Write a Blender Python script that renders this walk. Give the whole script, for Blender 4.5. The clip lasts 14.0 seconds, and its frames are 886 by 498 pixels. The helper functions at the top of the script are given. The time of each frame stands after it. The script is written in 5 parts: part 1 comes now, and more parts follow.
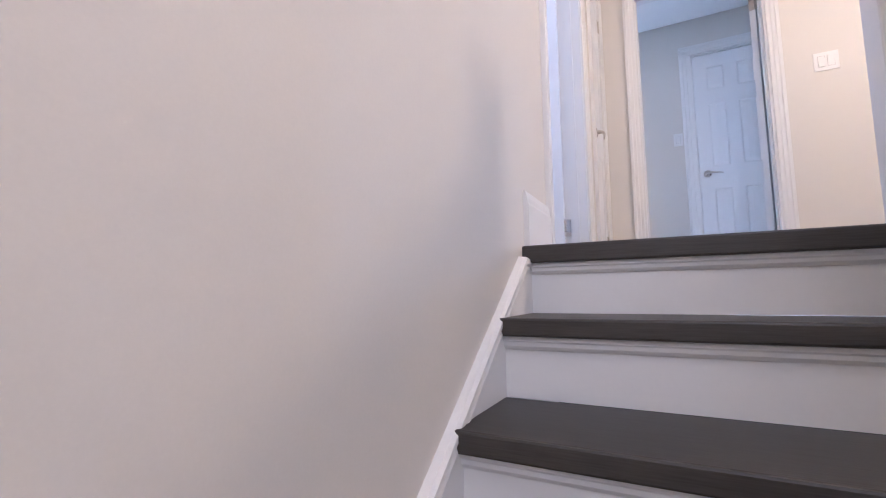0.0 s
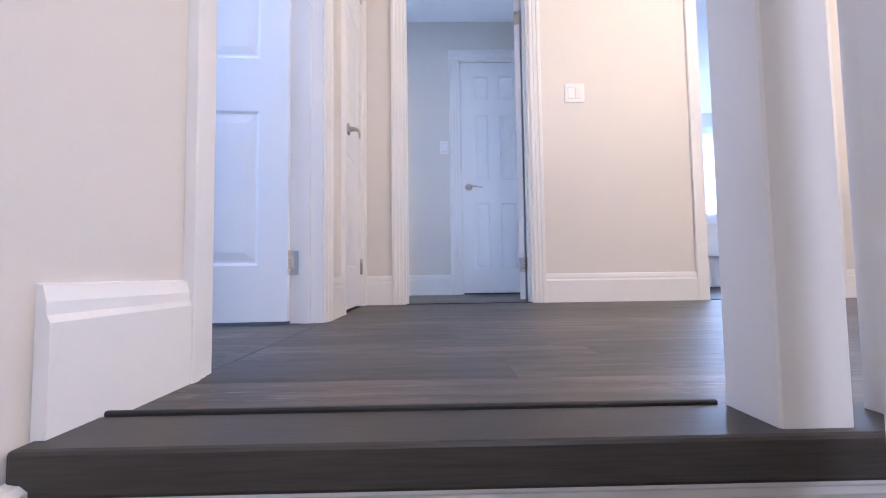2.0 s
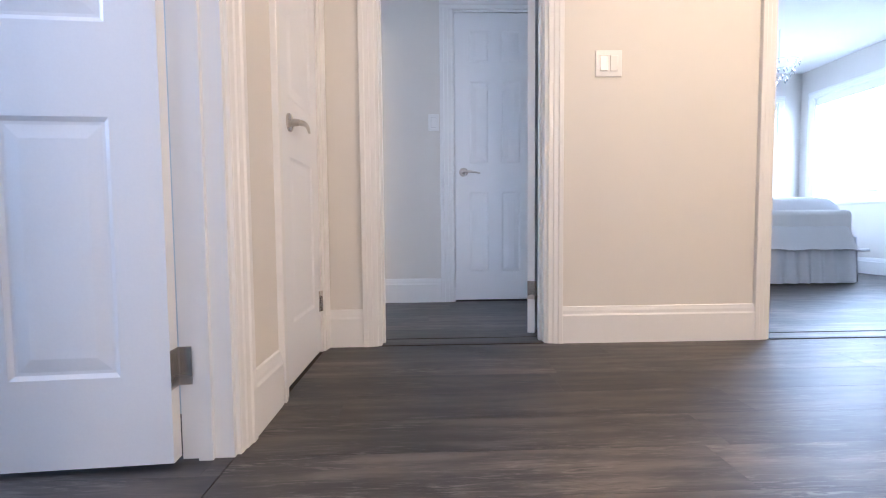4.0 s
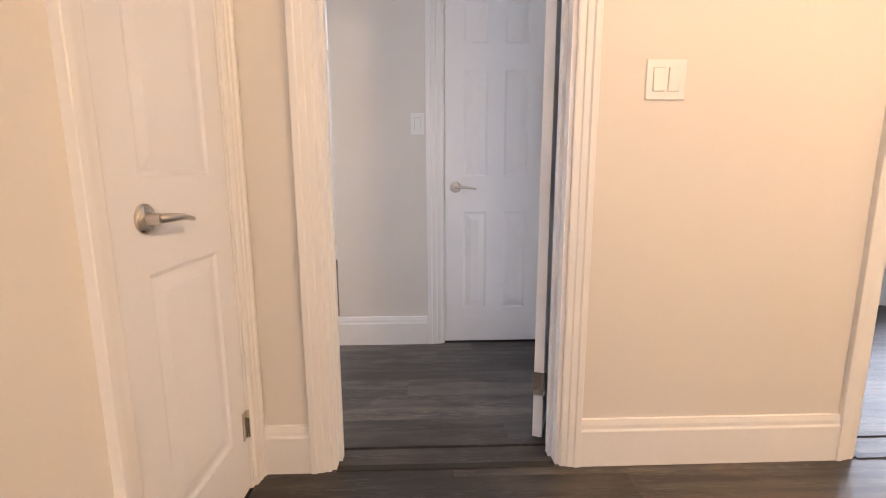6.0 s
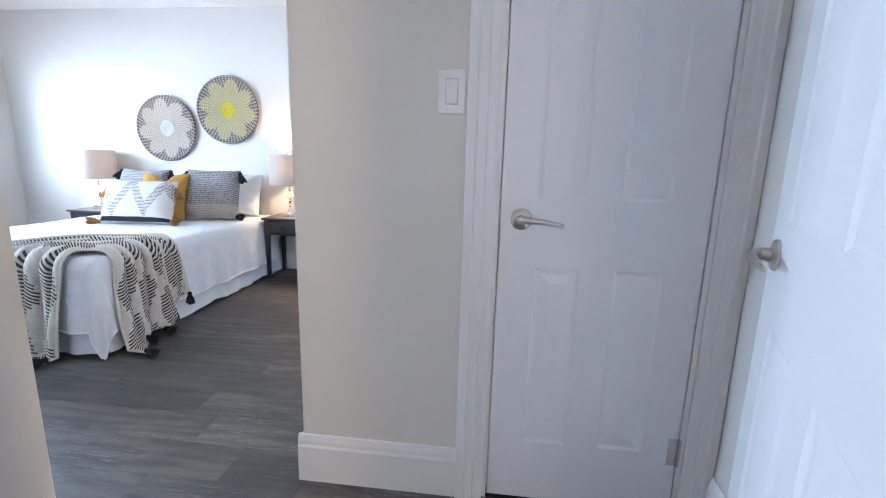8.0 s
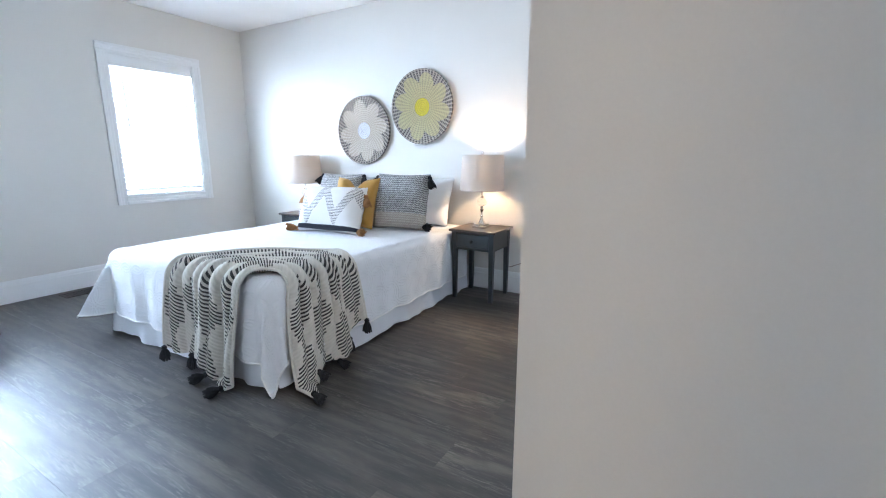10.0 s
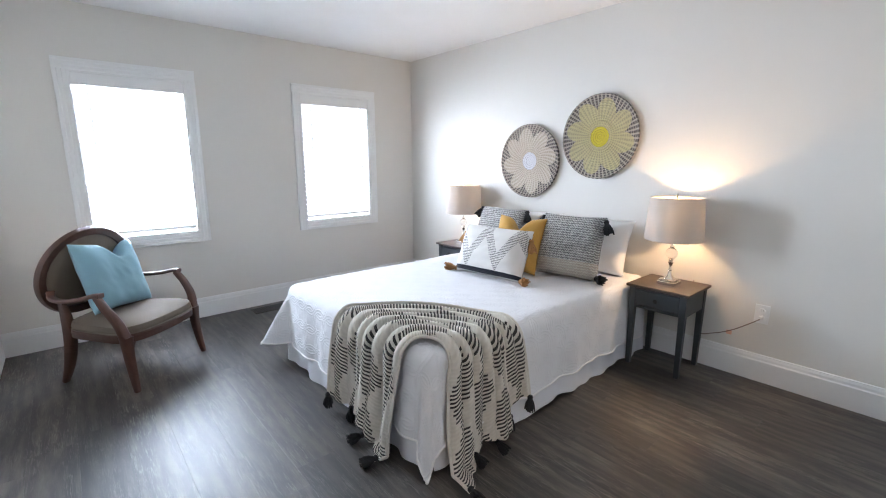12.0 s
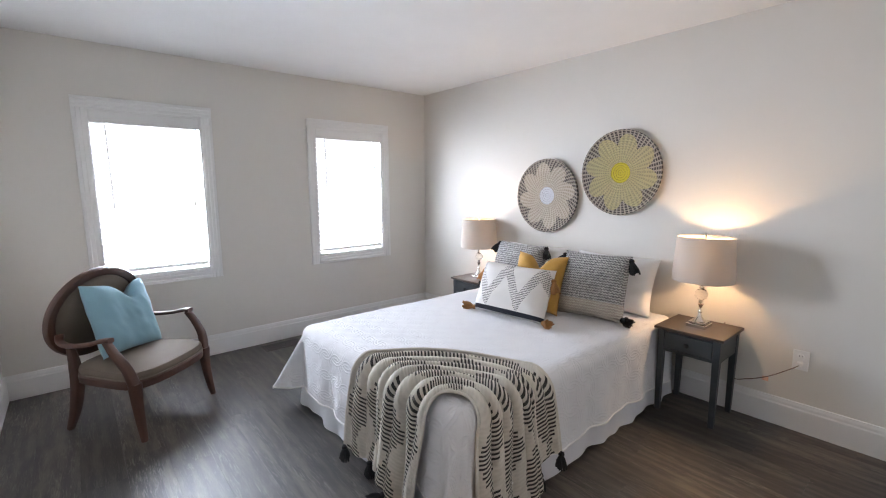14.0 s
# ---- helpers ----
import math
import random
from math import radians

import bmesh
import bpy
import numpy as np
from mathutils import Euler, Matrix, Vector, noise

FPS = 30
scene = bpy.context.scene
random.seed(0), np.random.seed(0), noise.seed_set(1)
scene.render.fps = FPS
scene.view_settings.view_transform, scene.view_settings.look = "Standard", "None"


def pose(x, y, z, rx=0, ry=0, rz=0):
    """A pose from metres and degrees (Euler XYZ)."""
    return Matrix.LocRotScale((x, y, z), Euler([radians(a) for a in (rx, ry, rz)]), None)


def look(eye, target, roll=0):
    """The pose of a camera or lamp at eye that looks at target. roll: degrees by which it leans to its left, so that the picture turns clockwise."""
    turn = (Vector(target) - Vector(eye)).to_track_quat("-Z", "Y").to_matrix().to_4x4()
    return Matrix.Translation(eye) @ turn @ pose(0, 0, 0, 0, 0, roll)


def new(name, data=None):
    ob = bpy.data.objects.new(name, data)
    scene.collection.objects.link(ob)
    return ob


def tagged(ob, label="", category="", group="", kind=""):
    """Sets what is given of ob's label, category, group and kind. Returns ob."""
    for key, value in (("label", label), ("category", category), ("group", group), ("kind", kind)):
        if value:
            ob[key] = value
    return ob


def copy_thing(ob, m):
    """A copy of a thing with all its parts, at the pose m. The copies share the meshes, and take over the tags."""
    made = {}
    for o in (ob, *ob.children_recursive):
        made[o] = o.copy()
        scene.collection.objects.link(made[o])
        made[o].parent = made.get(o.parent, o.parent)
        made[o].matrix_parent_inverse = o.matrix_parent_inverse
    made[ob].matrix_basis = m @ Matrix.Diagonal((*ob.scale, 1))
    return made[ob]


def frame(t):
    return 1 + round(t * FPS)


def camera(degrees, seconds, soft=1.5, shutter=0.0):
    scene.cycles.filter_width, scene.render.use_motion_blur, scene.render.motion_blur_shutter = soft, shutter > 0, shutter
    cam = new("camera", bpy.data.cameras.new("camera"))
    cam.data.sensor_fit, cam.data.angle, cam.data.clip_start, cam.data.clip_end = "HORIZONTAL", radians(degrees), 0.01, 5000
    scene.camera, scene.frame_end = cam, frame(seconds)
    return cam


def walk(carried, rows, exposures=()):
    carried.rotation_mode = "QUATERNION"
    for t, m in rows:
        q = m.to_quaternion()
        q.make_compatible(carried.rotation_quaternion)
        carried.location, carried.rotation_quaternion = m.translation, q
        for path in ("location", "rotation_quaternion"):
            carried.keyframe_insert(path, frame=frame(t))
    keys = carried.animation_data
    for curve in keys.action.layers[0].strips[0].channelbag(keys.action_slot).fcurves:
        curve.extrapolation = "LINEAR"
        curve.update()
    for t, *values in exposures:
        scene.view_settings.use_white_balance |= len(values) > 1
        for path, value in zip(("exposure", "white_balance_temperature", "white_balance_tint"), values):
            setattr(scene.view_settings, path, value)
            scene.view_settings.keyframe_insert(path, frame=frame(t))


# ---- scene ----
cam = camera(90.8, 14.0, soft=1.1)

PATH = [
    (0, (0.513, 0.484, -0.125), (-0.395, 2.254, 0.086), -0.6),
    (0.5, (0.553, 0.714, -0.1), (0.119, 2.655, 0.107), -1.0),
    (1, (0.58, 0.906, 0.004), (0.394, 2.886, 0.209), -1.2),
    (1.5, (0.562, 1.063, 0.105), (0.515, 3.054, 0.279), -1.0),
    (2, (0.579, 1.204, 0.173), (0.617, 3.2, 0.29), -0.8),
    (2.2, (0.546, 1.297, 0.188), (0.637, 3.29, 0.329), -0.8),
    (4.5, (0.634, 1.911, 0.684), (0.698, 3.902, 0.507), -0.4),
    (5, (0.624, 2.035, 0.802), (0.686, 4.022, 0.58), -0.3),
    (5.5, (0.686, 2.244, 0.859), (0.741, 4.225, 0.584), -0.3),
    (6, (0.729, 2.443, 0.981), (0.793, 4.416, 0.657), -0.2),
    (6.5, (0.758, 2.737, 1.027), (0.822, 4.707, 0.685), -0.0),
    (7, (0.758, 3.029, 1.074), (0.824, 4.998, 0.727), -0.2),
    (7.2, (0.813, 3.171, 1.106), (0.824, 5.135, 0.726), 0.3),
    (9.3, (0.628, 4.199, 1.034), (0.003, 6.059, 0.648), 0.4),
    (9.5, (0.557, 4.255, 1.04), (-0.170, 6.078, 0.645), 0.3),
    (10, (0.385, 4.429, 1.090), (-0.602, 6.119, 0.677), 0.0),
    (10.5, (0.281, 4.458, 1.161), (-0.912, 6.008, 0.739), 0.0),
    (11, (0.149, 4.58, 1.209), (-1.213, 5.986, 0.799), -0.1),
    (11.5, (0.107, 4.617, 1.284), (-1.354, 5.922, 0.877), -0.2),
    (12, (0.047, 4.613, 1.329), (-1.436, 5.896, 0.934), -0.1),
    (12.5, (-0.015, 4.597, 1.365), (-1.501, 5.88, 0.986), -0.0),
    (13, (-0.056, 4.601, 1.392), (-1.552, 5.879, 1.034), -0.1),
    (13.5, (-0.087, 4.589, 1.406), (-1.587, 5.873, 1.087), -0.1),
    (14, (-0.091, 4.608, 1.416), (-1.602, 5.886, 1.128), -0.2),
]
walk(cam, [(t, look(eye, target, roll)) for t, eye, target, roll in PATH],
     [(0.0, 0.88, 4750, 20), (2.2, 0.94, 4600, 19), (4.3, 0.86, 5250, 15), (5.0, 0.88, 6000, 23), (6.0, 0.90, 6200, 21), (6.5, 0.90, 5950, 16), (7.2, 0.78, 5500, 15), (9.3, 0.66, 5250, 9), (11.0, 0.36, 5650, 11), (12.5, 0.16, 6150, 15), (14.0, -0.09, 6350, 17)])


# ---- world and large lights ----
world = bpy.data.worlds.new("world")
scene.world = world
world.use_nodes = True
sky = world.node_tree.nodes.new("ShaderNodeTexSky")
sky.sky_type, sky.sun_disc = "NISHITA", False
sky.sun_elevation, sky.sun_rotation = radians(35), radians(150)
world.node_tree.links.new(sky.outputs[0], world.node_tree.nodes["Background"].inputs[0])
world.node_tree.nodes["Background"].inputs[1].default_value = 0.12


def area_lamp(name, m, width, height, watts, colour, spread=180):
    d = bpy.data.lights.new(name, "AREA")
    d.spread = radians(spread)
    d.shape, d.size, d.size_y, d.energy, d.color = "RECTANGLE", width, height, watts, colour
    ob = new(name, d)
    ob.matrix_world = m
    return ob


def bulb(name, x, y, z, watts, colour, radius=0.03):
    d = bpy.data.lights.new(name, "POINT")
    d.energy, d.color, d.shadow_soft_size = watts, colour, radius
    ob = new(name, d)
    ob.location = (x, y, z)
    return ob


DAY = (0.80, 0.90, 1.0)
WARM = (1.0, 0.65, 0.33)
# sky light in the window openings
area_lamp("daylight", pose(-4.225, 5.095, 1.35, 0, -90, 0), 1.20, 0.70, 155, DAY)
area_lamp("daylight", pose(-4.225, 6.765, 1.35, 0, -90, 0), 1.20, 0.72, 78, DAY)
area_lamp("daylight", pose(5.40, 6.45, 1.44, 0, 90, 0), 1.2, 1.1, 62, DAY)
area_lamp("daylight", pose(4.45, 7.33, 1.44, 90, 0, 180), 1.1, 1.2, 40, DAY)
area_lamp("daylight", pose(-1.62, 2.6, 1.55, 0, -90, 0), 0.9, 0.8, 18, (0.80, 0.85, 1.0))
# hall lamp implied by the warm walls, and an added stairwell fill; both unseen
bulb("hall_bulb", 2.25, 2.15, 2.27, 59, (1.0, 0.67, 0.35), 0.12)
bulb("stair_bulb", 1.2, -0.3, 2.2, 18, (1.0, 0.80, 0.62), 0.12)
# added fill from behind the stairs for risers and balusters; no opening there
area_lamp("entry_daylight", look((1.7, -1.5, 1.2), (0.8, 2.0, 0.3)), 1.2, 1.2, 21, (1.0, 0.87, 0.76))
# bedside lamps
bulb("bedside_bulb", -1.06, 7.50, 1.00, 11.0, WARM, 0.03)
bulb("bedside_bulb", -2.985, 7.50, 1.00, 7.0, WARM, 0.03)


# ---- materials ----
def nodes_of(name):
    m = bpy.data.materials.new(name)
    m.use_nodes = True
    nt = m.node_tree
    return m, nt, nt.nodes["Principled BSDF"]


def material(name, colour, rough=0.5, metal=0.0, vary=0.06, scale=6.0, grain=120.0, bump=0.05, sheen=0.0, trans=0.0, stretch=(1, 1, 1), per_object=0.0):
    """Paint, cloth, metal: a base colour that varies at two scales, with fine relief."""
    m, nt, p = nodes_of(name)
    N, L = nt.nodes, nt.links
    tc, mp = N.new("ShaderNodeTexCoord"), N.new("ShaderNodeMapping")
    mp.inputs["Scale"].default_value = stretch
    L.new(tc.outputs["Object"], mp.inputs[0])
    n1, n2 = N.new("ShaderNodeTexNoise"), N.new("ShaderNodeTexNoise")
    n1.inputs["Scale"].default_value, n1.inputs["Detail"].default_value = scale, 3
    n2.inputs["Scale"].default_value, n2.inputs["Detail"].default_value = grain, 2
    L.new(mp.outputs[0], n1.inputs["Vector"])
    L.new(mp.outputs[0], n2.inputs["Vector"])
    add = N.new("ShaderNodeMath")
    add.operation = "ADD"
    L.new(n1.outputs[0], add.inputs[0])
    L.new(n2.outputs[0], add.inputs[1])
    rng = N.new("ShaderNodeMapRange")
    rng.inputs["From Min"].default_value, rng.inputs["From Max"].default_value = 0.6, 1.4
    rng.inputs["To Min"].default_value, rng.inputs["To Max"].default_value = 1 - vary, 1 + vary
    L.new(add.outputs[0], rng.inputs[0])
    val = rng.outputs[0]
    if per_object:
        info, r2, mul = N.new("ShaderNodeObjectInfo"), N.new("ShaderNodeMapRange"), N.new("ShaderNodeMath")
        r2.inputs["To Min"].default_value, r2.inputs["To Max"].default_value = 1 - per_object, 1 + per_object
        mul.operation = "MULTIPLY"
        L.new(info.outputs["Random"], r2.inputs[0])
        L.new(r2.outputs[0], mul.inputs[0])
        L.new(val, mul.inputs[1])
        val = mul.outputs[0]
    hsv = N.new("ShaderNodeHueSaturation")
    hsv.inputs["Color"].default_value = (*colour, 1)
    L.new(val, hsv.inputs["Value"])
    L.new(hsv.outputs[0], p.inputs["Base Color"])
    rr = N.new("ShaderNodeMapRange")
    rr.inputs["To Min"].default_value, rr.inputs["To Max"].default_value = max(0.02, rough - 0.06), min(1, rough + 0.06)
    L.new(n1.outputs[0], rr.inputs[0])
    L.new(rr.outputs[0], p.inputs["Roughness"])
    p.inputs["Metallic"].default_value = metal
    p.inputs["Transmission Weight"].default_value = trans
    if sheen:
        p.inputs["Sheen Weight"].default_value = sheen
    if bump:
        b = N.new("ShaderNodeBump")
        b.inputs["Strength"].default_value, b.inputs["Distance"].default_value = bump, 0.002
        L.new(n2.outputs[0], b.inputs["Height"])
        L.new(b.outputs[0], p.inputs["Normal"])
    return m


def plank_material():
    m, nt, p = nodes_of("grey_oak_plank")
    N, L = nt.nodes, nt.links
    tc, mp, info = N.new("ShaderNodeTexCoord"), N.new("ShaderNodeMapping"), N.new("ShaderNodeObjectInfo")
    off = N.new("ShaderNodeVectorMath")
    off.operation = "MULTIPLY_ADD"
    comb = N.new("ShaderNodeCombineXYZ")
    for i in range(3):
        L.new(info.outputs["Random"], comb.inputs[i])
    L.new(comb.outputs[0], off.inputs[0])
    off.inputs[1].default_value = (37, 53, 11)
    L.new(tc.outputs["Object"], off.inputs[2])
    mp.inputs["Scale"].default_value = (1.3, 4.6, 1.0)
    L.new(off.outputs[0], mp.inputs[0])
    # broad tone, cathedral grain and fine pores, all drawn out along the plank
    n1, n2, n3 = N.new("ShaderNodeTexNoise"), N.new("ShaderNodeTexNoise"), N.new("ShaderNodeTexNoise")
    n1.inputs["Scale"].default_value, n1.inputs["Detail"].default_value, n1.inputs["Distortion"].default_value = 1.9, 5, 0.9
    n2.inputs["Scale"].default_value, n2.inputs["Detail"].default_value, n2.inputs["Roughness"].default_value = 9, 6, 0.7
    n3.inputs["Scale"].default_value, n3.inputs["Detail"].default_value = 60, 3
    for n in (n1, n2, n3):
        L.new(mp.outputs[0], n.inputs["Vector"])
    wave = N.new("ShaderNodeTexWave")
    wave.bands_direction = "Y"
    wave.inputs["Scale"].default_value, wave.inputs["Distortion"].default_value, wave.inputs["Detail"].default_value = 1.1, 9, 3
    wave.inputs["Detail Scale"].default_value = 0.7
    L.new(mp.outputs[0], wave.inputs["Vector"])
    s1, s2 = N.new("ShaderNodeMath"), N.new("ShaderNodeMath")
    s1.operation = s2.operation = "MULTIPLY_ADD"
    L.new(wave.outputs[1], s1.inputs[0])
    s1.inputs[1].default_value = 0.15
    L.new(n1.outputs[0], s1.inputs[2])
    L.new(n2.outputs[0], s2.inputs[0])
    s2.inputs[1].default_value = 0.30
    L.new(s1.outputs[0], s2.inputs[2])
    ramp = N.new("ShaderNodeValToRGB")
    e = ramp.color_ramp.elements
    e[0].position, e[0].color = 0.44, (0.012, 0.010, 0.009, 1)
    e[1].position, e[1].color = 0.90, (0.125, 0.100, 0.080, 1)
    mid = e.new(0.66)
    mid.color = (0.040, 0.032, 0.026, 1)
    L.new(s2.outputs[0], ramp.inputs[0])
    hsv, rng = N.new("ShaderNodeHueSaturation"), N.new("ShaderNodeMapRange")
    rng.inputs["To Min"].default_value, rng.inputs["To Max"].default_value = 0.37, 0.98
    L.new(info.outputs["Random"], rng.inputs[0])
    L.new(rng.outputs[0], hsv.inputs["Value"])
    # limed pores: pale and dark strokes along the grain, in clusters
    mp2, n4, n5 = N.new("ShaderNodeMapping"), N.new("ShaderNodeTexNoise"), N.new("ShaderNodeTexNoise")
    mp2.inputs["Scale"].default_value = (2.2, 24.0, 1.0)
    L.new(off.outputs[0], mp2.inputs[0])
    n4.inputs["Scale"].default_value, n4.inputs["Detail"].default_value, n4.inputs["Roughness"].default_value, n4.inputs["Distortion"].default_value = 5.5, 5, 0.7, 0.9
    L.new(mp2.outputs[0], n4.inputs["Vector"])
    n5.inputs["Scale"].default_value, n5.inputs["Detail"].default_value = 2.6, 2
    L.new(mp.outputs[0], n5.inputs["Vector"])
    cluster = N.new("ShaderNodeMapRange")
    cluster.inputs["From Min"].default_value, cluster.inputs["From Max"].default_value = 0.42, 0.66
    cluster.inputs["To Min"].default_value = 0.18
    L.new(n5.outputs[0], cluster.inputs[0])
    col = ramp.outputs[0]
    for lo, hi, amount, tint in ((0.52, 0.63, 0.85, (0.230, 0.202, 0.175, 1)), (0.47, 0.36, 0.85, (0.006, 0.005, 0.005, 1))):
        mr, mx, mu = N.new("ShaderNodeMapRange"), N.new("ShaderNodeMix"), N.new("ShaderNodeMath")
        mr.inputs["From Min"].default_value, mr.inputs["From Max"].default_value, mr.inputs["To Max"].default_value = lo, hi, amount
        mu.operation = "MULTIPLY"
        mx.data_type = "RGBA"
        mx.inputs[7].default_value = tint
        L.new(n4.outputs[0], mr.inputs[0])
        L.new(mr.outputs[0], mu.inputs[0])
        L.new(cluster.outputs[0], mu.inputs[1])
        L.new(mu.outputs[0], mx.inputs[0])
        L.new(col, mx.inputs[6])
        col = mx.outputs[2]
    L.new(col, hsv.inputs["Color"])
    L.new(hsv.outputs[0], p.inputs["Base Color"])
    rr = N.new("ShaderNodeMapRange")
    rr.inputs["To Min"].default_value, rr.inputs["To Max"].default_value = 0.40, 0.56
    L.new(n2.outputs[0], rr.inputs[0])
    L.new(rr.outputs[0], p.inputs["Roughness"])
    p.inputs["Specular IOR Level"].default_value = 0.85
    b = N.new("ShaderNodeBump")
    b.inputs["Strength"].default_value, b.inputs["Distance"].default_value = 0.12, 0.001
    L.new(n3.outputs[0], b.inputs["Height"])
    L.new(b.outputs[0], p.inputs["Normal"])
    return m


WALL = material("greige_wall_paint", (0.69, 0.658, 0.605), 0.55, vary=0.02, scale=1.5, grain=260, bump=0.06)
CEILING = material("white_textured_ceiling", (0.84, 0.83, 0.81), 0.9, vary=0.03, scale=4, grain=140, bump=0.5)
TRIM = material("white_trim_paint", (0.78, 0.77, 0.75), 0.36, vary=0.012, scale=3, grain=90, bump=0.006)
DOORPAINT = material("white_door_paint", (0.78, 0.78, 0.78), 0.35, vary=0.02, scale=3, grain=160, bump=0.03)
TEAL = material("pale_teal_wall_paint", (0.54, 0.62, 0.67), 0.55, vary=0.02)
PLANK = plank_material()
SUBFLOOR = material("dark_subfloor", (0.02, 0.018, 0.016), 0.8)
TREAD = material("dark_stained_oak", (0.042, 0.037, 0.031), 0.45, vary=0.45, scale=5, grain=45, bump=0.05, stretch=(0.35, 9, 9))
NICKEL = material("brushed_nickel", (0.56, 0.52, 0.47), 0.28, 1.0, vary=0.08, grain=300, bump=0.02)
CHROME = material("polished_chrome", (0.75, 0.73, 0.70), 0.12, 1.0, vary=0.05)
PLASTIC = material("white_plastic", (0.80, 0.79, 0.77), 0.3, vary=0.01)
# black for knobs and strips, and for the shade inside slots and vent
DARK = material("black_part_and_gap_shade", (0.015, 0.015, 0.015), 0.6)


def slat_material():
    m = material("white_blind_slat", (0.82, 0.82, 0.82), 0.45, vary=0.02)
    N, L = m.node_tree.nodes, m.node_tree.links
    tr, mx = N.new("ShaderNodeBsdfTranslucent"), N.new("ShaderNodeMixShader")
    tr.inputs[0].default_value, mx.inputs[0].default_value = (0.80, 0.82, 0.84, 1), 0.25
    L.new(N["Principled BSDF"].outputs[0], mx.inputs[1])
    L.new(tr.outputs[0], mx.inputs[2])
    L.new(mx.outputs[0], N["Material Output"].inputs[0])
    return m


BLIND = slat_material()


def glow_material(name, colour, strength):
    m, nt, p = nodes_of(name)
    p.inputs["Base Color"].default_value = (0, 0, 0, 1)
    p.inputs["Emission Color"].default_value, p.inputs["Emission Strength"].default_value = (*colour, 1), strength
    return m


SKYGLOW = glow_material("bright_overcast_sky", (0.93, 0.97, 1.0), 1.5)

COVER = material("white_quilted_cotton", (0.73, 0.73, 0.745), 0.85, vary=0.04, scale=10, grain=240, bump=0.25, sheen=0.2)
SKIRT = material("pale_grey_cotton", (0.66, 0.67, 0.70), 0.9, vary=0.05, scale=8, grain=240, bump=0.2)
PILLOWWHITE = material("white_pillow_cotton", (0.80, 0.79, 0.78), 0.9, vary=0.03, grain=260, bump=0.2)
YELLOW = material("mustard_velvet", (0.45, 0.25, 0.045), 0.8, vary=0.12, scale=9, grain=200, bump=0.2, sheen=0.15)
BLACKYARN = material("black_yarn", (0.012, 0.012, 0.014), 0.9, vary=0.3, grain=300, bump=0.6)
TANYARN = material("tan_yarn", (0.34, 0.17, 0.06), 0.9, vary=0.3, grain=300, bump=0.6)
GREYPAINT = material("slate_grey_paint", (0.036, 0.042, 0.046), 0.42, vary=0.15, scale=9, grain=80, bump=0.06)
STANDTOP = material("brown_stained_top", (0.052, 0.036, 0.026), 0.38, vary=0.3, scale=5, grain=50, bump=0.05, stretch=(0.5, 8, 8))
MAHOGANY = material("mahogany_wood", (0.068, 0.027, 0.016), 0.42, vary=0.16, scale=14, grain=160, bump=0.03, stretch=(1, 1, 1))
TAUPE = material("taupe_upholstery", (0.150, 0.118, 0.088), 0.8, vary=0.16, scale=6, grain=260, bump=0.15)
AQUA = material("aqua_cotton", (0.23, 0.40, 0.47), 0.85, vary=0.06, scale=7, grain=300, bump=0.2, sheen=0.2)
VENT = material("bronze_vent_metal", (0.028, 0.022, 0.019), 0.45, 0.3)


# ---- builders ----
def mesh_of(name, bm, mat, smooth=False):
    bmesh.ops.recalc_face_normals(bm, faces=bm.faces)
    me = bpy.data.meshes.new(name)
    bm.to_mesh(me)
    bm.free()
    me.materials.append(mat)
    if smooth:
        me.shade_smooth()
        me.set_sharp_from_angle(angle=radians(40))
    return me


def part(name, bm, mat, parent=None, label="", smooth=False):
    ob = new(name, mesh_of(name, bm, mat, smooth))
    if parent is not None:
        ob.parent = parent
    if label:
        ob["label"] = label
    return ob


def thing(name, label, category, x=0, y=0, z=0, turn=0, group="", kind=""):
    ob = new(name)
    ob.matrix_basis = pose(x, y, z, 0, 0, turn)
    ob.empty_display_size = 0.1
    return tagged(ob, label, category, group, kind)


def box(bm, x0, x1, y0, y1, z0, z1, bevel=0.0, seg=1):
    m = Matrix.Translation(((x0 + x1) / 2, (y0 + y1) / 2, (z0 + z1) / 2)) @ Matrix.Diagonal((abs(x1 - x0), abs(y1 - y0), abs(z1 - z0), 1))
    r = bmesh.ops.create_cube(bm, size=1, matrix=m)
    if bevel:
        edges = list({e for v in r["verts"] for e in v.link_edges})
        bmesh.ops.bevel(bm, geom=edges, offset=bevel, segments=seg, affect="EDGES", profile=0.5)
    return bm


def boxed(*a, **k):
    return box(bmesh.new(), *a, **k)


def extrude(bm, profile, start, along, across, up):
    """A bar with a profile of (across, up) points from start along a vector."""
    start, along, across, up = Vector(start), Vector(along), Vector(across), Vector(up)
    rings = [[bm.verts.new(start + o + across * a + up * b) for a, b in profile] for o in (Vector(), along)]
    n = len(profile)
    for i in range(n):
        bm.faces.new((rings[0][i], rings[0][(i + 1) % n], rings[1][(i + 1) % n], rings[1][i]))
    bm.faces.new(rings[0])
    bm.faces.new(rings[1])
    return bm


def lathe(bm, profile, seg=32, m=Matrix(), caps=True):
    rings = [[bm.verts.new(m @ Vector((r * math.cos(2 * math.pi * i / seg), r * math.sin(2 * math.pi * i / seg), z))) for i in range(seg)] for r, z in profile]
    for a, b in zip(rings, rings[1:]):
        for i in range(seg):
            bm.faces.new((a[i], a[(i + 1) % seg], b[(i + 1) % seg], b[i]))
    if caps:
        bm.faces.new(rings[0])
        bm.faces.new(rings[-1])
    return bm


